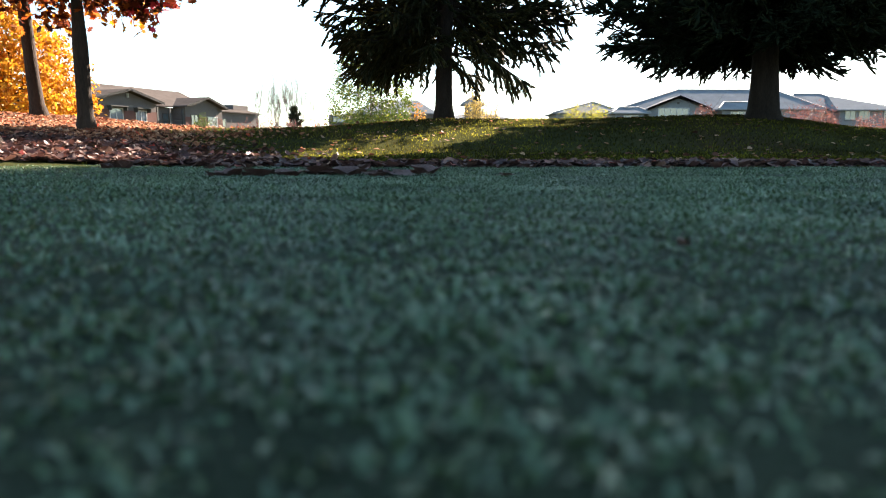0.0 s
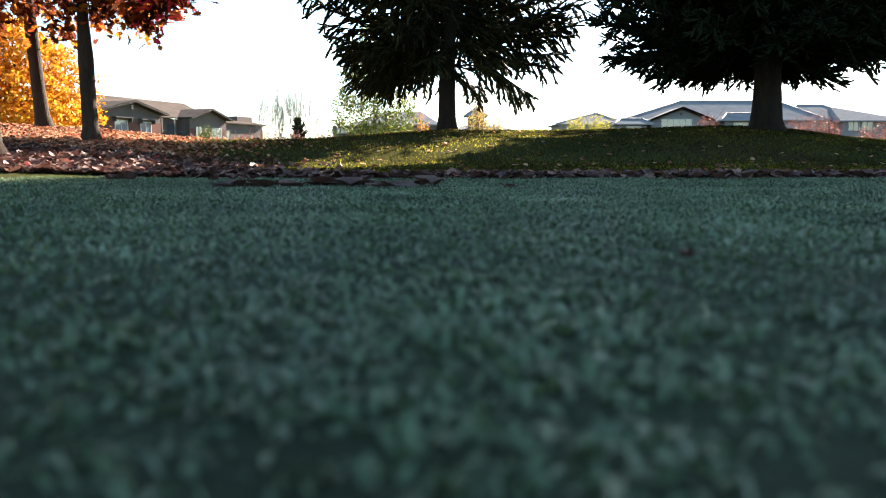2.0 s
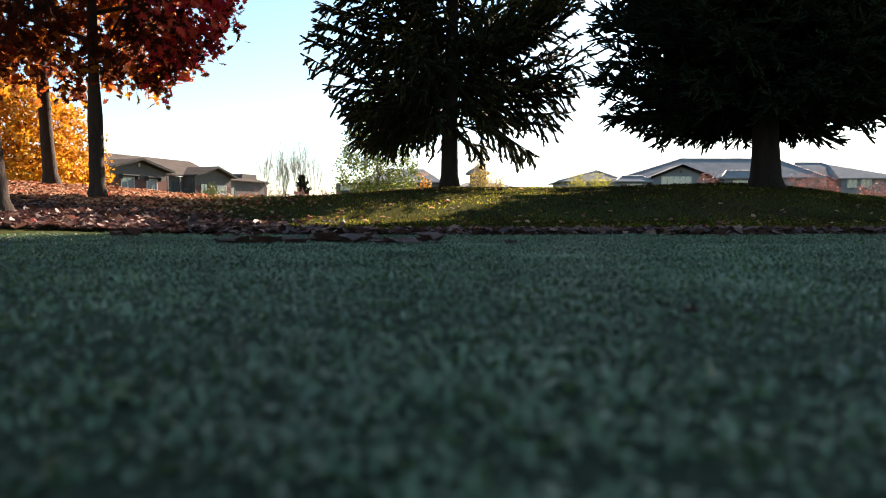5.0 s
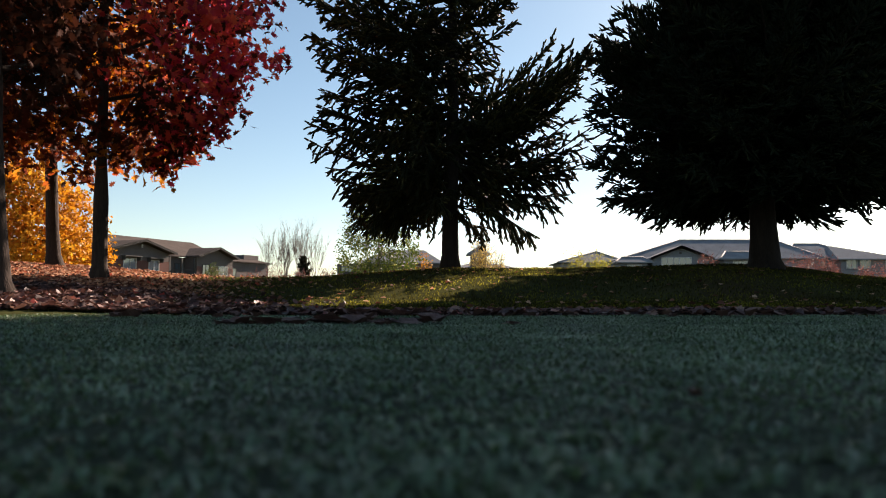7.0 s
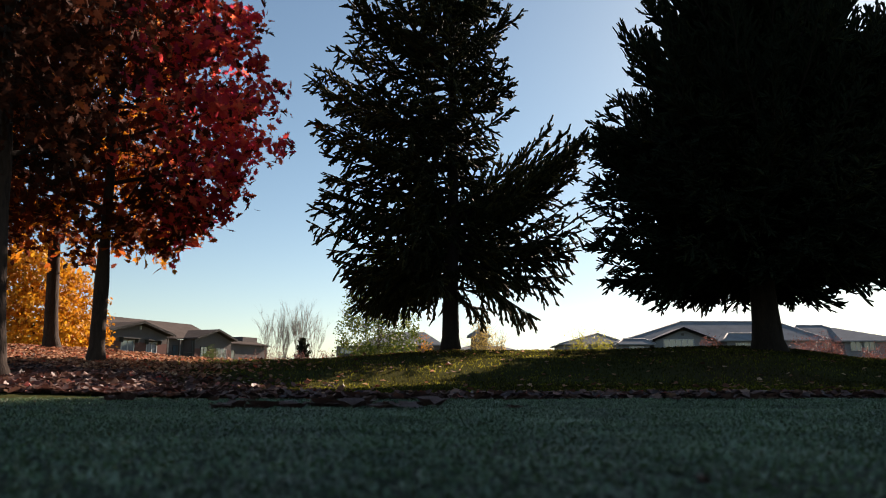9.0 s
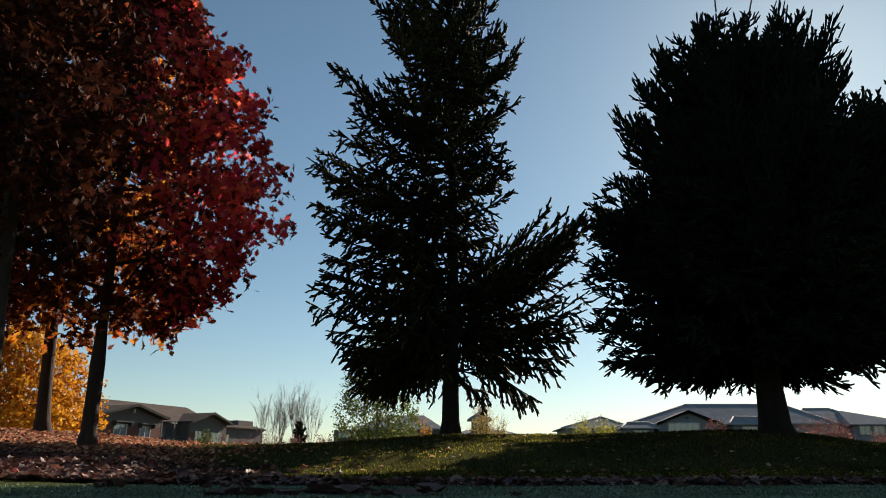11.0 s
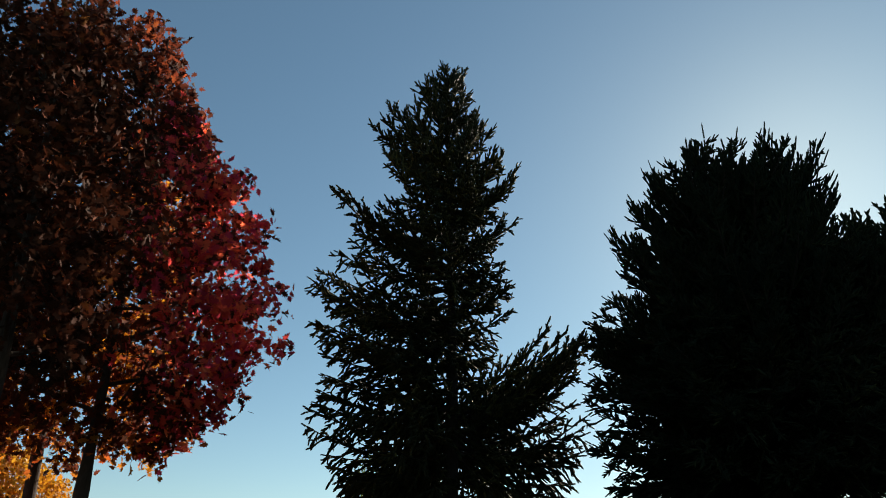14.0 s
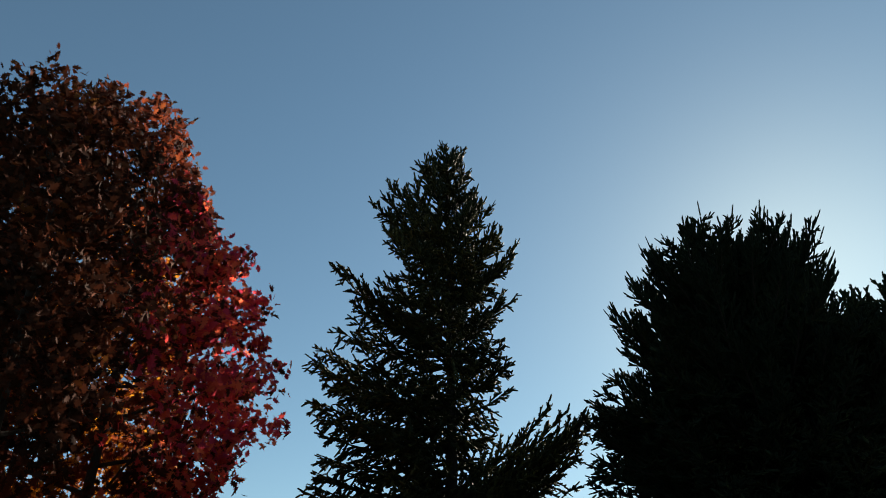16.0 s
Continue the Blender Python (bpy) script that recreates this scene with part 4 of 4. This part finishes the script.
def hip_caps(house, x0, x1, y0, y1, eave, ridge, rx0, rx1, over=0.5):
    """Pale caps along the ridge and hips of a hipped roof, one piece each."""
    x0, x1, y0, y1 = x0 - over, x1 + over, y0 - over, y1 + over
    ym = (y0 + y1) / 2
    a, b = (rx0, ym, ridge + 0.03), (rx1, ym, ridge + 0.03)
    for p, q in (((x0, y0, eave), a), ((x1, y0, eave), b), (a, b)):
        V, F = tubes([[(p, 0.14), (q, 0.14)]], 6)
        cloud("ridge_cap", V, F, M_CAP, house)


def gable_fascia(house, x0, x1, y, eave, ridge, over=0.5, mat=M_TRIM):
    """Barge boards along the front edge of a gable whose ridge runs back."""
    x0, x1, y = x0 - over, x1 + over, y - over - 0.14
    xm = (x0 + x1) / 2
    for xa in (x0, x1):
        bm = bmesh.new()
        vs = [bm.verts.new(p) for p in ((xa, y, eave - 0.12), (xa, y, eave + 0.26), (xm, y, ridge + 0.26), (xm, y, ridge - 0.12))]
        f = bm.faces.new(vs)
        bmesh.ops.solidify(bm, geom=[f], thickness=0.06)
        part("barge_board", bm, mat, house)


def window(house, x0, x1, z0, z1, y, panes=2, trim=None, hood=False):
    """A window on a wall that faces -y: frame, sill and panes, proud of the wall."""
    fr = bmesh.new()
    w = 0.12
    for a in ((x0 - w, x1 + w, z1, z1 + w), (x0 - w, x1 + w, z0 - w, z0), (x0 - w, x0, z0, z1), (x1, x1 + w, z0, z1)):
        box(fr, a[0], a[1], y - 0.10, y + 0.05, a[2], a[3])
    step = (x1 - x0) / panes
    for i in range(1, panes):
        box(fr, x0 + i * step - 0.05, x0 + i * step + 0.05, y - 0.08, y + 0.05, z0, z1)
    win = part("window", fr, trim or M_WHITE, house)
    for i in range(panes):
        part("pane", boxed(x0 + i * step + 0.05, x0 + (i + 1) * step - 0.05, y - 0.04, y + 0.02, z0, z1), M_GLASS, win)
    part("sill", boxed(x0 - 0.2, x1 + 0.2, y - 0.2, y - 0.1, z0 - w - 0.08, z0 - w), M_TRIM, win)
    if hood:
        hb = bmesh.new()
        box(hb, x0 - 0.5, x1 + 0.5, y - 0.9, y, z1 + 0.35, z1 + 0.5)
        for xx in (x0 - 0.4, x1 + 0.3):
            box(hb, xx, xx + 0.1, y - 0.75, y, z1 - 0.2, z1 + 0.35)
        part("awning", hb, M_TRIM, house)
    return win


FAR = -0.65
lodge = empty("lodge_building", (-50.95, 105.0, 1.6), 67.6)
part("main_wall", boxed(0.3, 27.6, 1.2, 15, FAR, 5.6), M_STUCCO, lodge)
part("wing_wall", gable_wall(0, 12.2, -1.4, 1.19, FAR, 5.75, 7.4), M_STUCCO, lodge)
part("wing_wall", gable_wall(18.8, 28.2, -1.4, 1.19, FAR, 5.7, 7.3), M_STUCCO, lodge)
part("end_wall", boxed(28.21, 41.5, 0.5, 12, FAR, 5.6), M_STUCCO, lodge)
part("brick_base", boxed(-0.05, 12.25, -1.425, -1.405, FAR, 4.5), M_BRICK, lodge, "red-brown brick lower wall")
part("brick_base", boxed(18.75, 28.25, -1.425, -1.405, FAR, 4.1), M_BRICK, lodge, "red-brown brick lower wall")
part("roof", gable_roof(-0.2, 27.6, 0.9, 15.2, 5.6, 8.9, "x"), M_SHINGLE, lodge)
part("wing_roof", gable_roof(0, 12.2, -1.8, 7.0, 5.75, 7.5, "y", 0.7), M_SHINGLE, lodge)
part("wing_roof", gable_roof(18.8, 28.2, -1.8, 8.0, 5.7, 7.4, "y", 0.6), M_SHINGLE, lodge)
part("end_roof", hip_roof(28.6, 41.5, 0.5, 12, 5.6, 7.0, 31, 41.7), M_SHINGLE, lodge)
part("stair_tower", boxed(37.0, 41.6, 3, 9, 5.6, 7.2), M_STUCCO, lodge)
window(lodge, 3.0, 5.3, 3.1, 4.6, -1.4, 2, hood=True)
window(lodge, 8.0, 10.0, 3.0, 4.5, -1.4, 2, hood=True)
window(lodge, 24.4, 26.7, 2.75, 4.2, -1.4, 2)
window(lodge, 13.6, 14.6, 2.9, 4.4, 1.2, 1, M_TRIM)
window(lodge, 16.4, 18.0, 2.7, 4.5, 1.2, 2, M_TRIM)
window(lodge, 20.2, 21.8, 2.0, 4.4, -1.4, 2, M_TRIM)
window(lodge, 30.0, 31.5, 2.9, 4.2, 0.5, 1, M_TRIM)
for xx in (12.6, 15.4, 18.4):
    part("porch_post", boxed(xx, xx + 0.3, -1.2, -0.9, FAR, 5.4), M_TRIM, lodge)
for z0 in (0.0, 2.4):
    bal = part("balcony_rail", boxed(12.3, 18.7, -1.1, -1.0, z0 + 0.95, z0 + 1.05), M_TRIM, lodge)
    part("balcony_floor", boxed(12.3, 18.7, -1.3, 1.15, z0 - 0.2, z0), M_TRIM, lodge)
    bars = bmesh.new()
    for i in range(32):
        box(bars, 12.4 + i * 0.2, 12.44 + i * 0.2, -1.07, -1.03, z0, z0 + 0.95)
    tagged(part("baluster", bars, M_TRIM, bal), kind="stuff")
part("rooflight_vent", boxed(6.2, 6.4, -1.75, -1.5, 6.4, 7.0), M_WHITE, lodge)
gable_fascia(lodge, 0, 12.2, -1.8, 5.75, 7.5, 0.7)
gable_fascia(lodge, 18.8, 28.2, -1.8, 5.7, 7.4, 0.6)
tagged(lodge, "long grey two-storey lodge with brick base and brown shingle roof", "building")

hall = empty("hall_building", (0.96, 120.0, 2.30))
part("wall", boxed(30.5, 64.0, 2.0, 16, FAR, 4.7), M_SIDING, hall)
part("roof", hip_roof(30.3, 64.2, 1.8, 16.2, 4.7, 8.4, 42.0, 59.3), M_ROOF, hall)
part("gable_wall", gable_wall(34.2, 44.0, -0.5, 5.0, FAR, 4.4, 6.35), M_SIDING, hall)
part("gable_roof", gable_roof(34.2, 44.0, -0.9, 9.0, 4.4, 6.45, "y", 0.4), M_ROOF, hall)
part("gable_vent", boxed(38.9, 39.3, -0.58, -0.5, 5.3, 5.7), M_TRIM, hall)
window(hall, 35.9, 40.85, 3.3, 4.6, -0.5, 5)
part("porch_roof", hip_roof(46.0, 52.6, -1.0, 2.6, 4.5, 5.7, 47.2, 51.4), M_ROOF, hall)
part("porch_wall", boxed(46.4, 52.2, -0.6, 1.9, FAR, 4.3), M_SIDING, hall)
window(hall, 48.0, 50.2, 3.0, 4.0, -0.6, 2)
part("side_roof", hip_roof(28.4, 33.9, -0.8, 2.4, 3.9, 4.8, 29.4, 33.0), M_ROOF, hall)
part("side_wall", boxed(28.8, 33.5, -0.5, 1.95, FAR, 3.7), M_SIDING, hall)
window(hall, 30.2, 32.4, 2.6, 3.4, -0.5, 2)
hip_caps(hall, 30.3, 64.2, 1.8, 16.2, 4.7, 8.4, 42.0, 59.3)
hip_caps(hall, 46.0, 52.6, -1.0, 2.6, 4.5, 5.7, 47.2, 51.4)
hip_caps(hall, 28.4, 33.9, -0.8, 2.4, 3.9, 4.8, 29.4, 33.0)
gable_fascia(hall, 34.2, 44.0, -0.9, 4.4, 6.45, 0.4, M_WHITE)
tagged(hall, "large blue-grey hall with hipped shingle roof and front gable", "building")

annex = empty("annex_building", (0.96, 128.0, 2.45))
part("wall", boxed(62.5, 74.5, 0, 12, FAR, 5.0), M_SIDING, annex)
part("roof", hip_roof(60.5, 74.0, -0.3, 12, 5.0, 7.9, 65.3, 70.2), M_ROOF, annex)
part("wing_wall", boxed(69.5, 78.0, -2.5, -0.02, FAR, 4.5), M_SIDING, annex)
part("wing_roof", hip_roof(69.0, 80.5, -3.0, 9.0, 4.6, 7.3, 70.2, 70.8), M_ROOF, annex)
for x0 in (66.5, 70.6, 73.0, 77.5):
    window(annex, x0, x0 + 1.7, 3.0, 4.4, -2.5 if x0 > 70 else 0.0, 2)
hip_caps(annex, 60.5, 74.0, -0.3, 12, 5.0, 7.9, 65.3, 70.2)
tagged(annex, "blue-grey annex with hipped roof behind the spruce", "building")

cottage = empty("cottage", (0.96, 135.0, 2.60))
part("wall", boxed(21.5, 33.0, 0, 10, FAR, 4.4), M_SIDING, cottage)
part("roof", hip_roof(21.5, 33.4, 0, 10, 4.4, 6.7, 29.0, 29.4, 0.8), M_ROOF, cottage)
hip_caps(cottage, 21.5, 33.4, 0, 10, 4.4, 6.7, 29.0, 29.4, 0.8)
tagged(cottage, "low grey house with a pointed hipped roof", "building")

tower = empty("tower_building", (0.96, 120.0, 2.30))
part("wall", boxed(1.2, 11.0, 2.0, 9, FAR, 3.0), M_STUCCO, tower)
part("roof", hip_roof(1.0, 11.2, 1.8, 9.2, 3.0, 3.9, 3, 9), M_ROOF, tower)
part("cupola_wall", boxed(3.7, 6.3, 0.5, 3.1, FAR, 5.4), M_STUCCO, tower)
part("cupola_roof", hip_roof(3.6, 6.4, 0.4, 3.2, 5.4, 6.75, 4.95, 5.05, 0.6), M_ROOF, tower)
window(tower, 4.4, 5.6, 4.2, 5.1, 0.5, 1, M_TRIM)
tagged(tower, "low building with a small square roof tower", "building")

house = empty("grey_house", (0.96, 122.0, 2.35))
part("wall", boxed(-19.3, -1.6, 0, 12, FAR - 0.3, 3.7), M_STUCCO, house)
part("roof", hip_roof(-15.8, -1.4, -0.2, 12, 3.9, 6.5, -10.0, -4.5), M_ROOF, house)
window(house, -18.6, -16.6, 2.4, 3.3, 0.0, 3, M_TRIM)
tagged(house, "grey house half hidden behind the birch", "building")
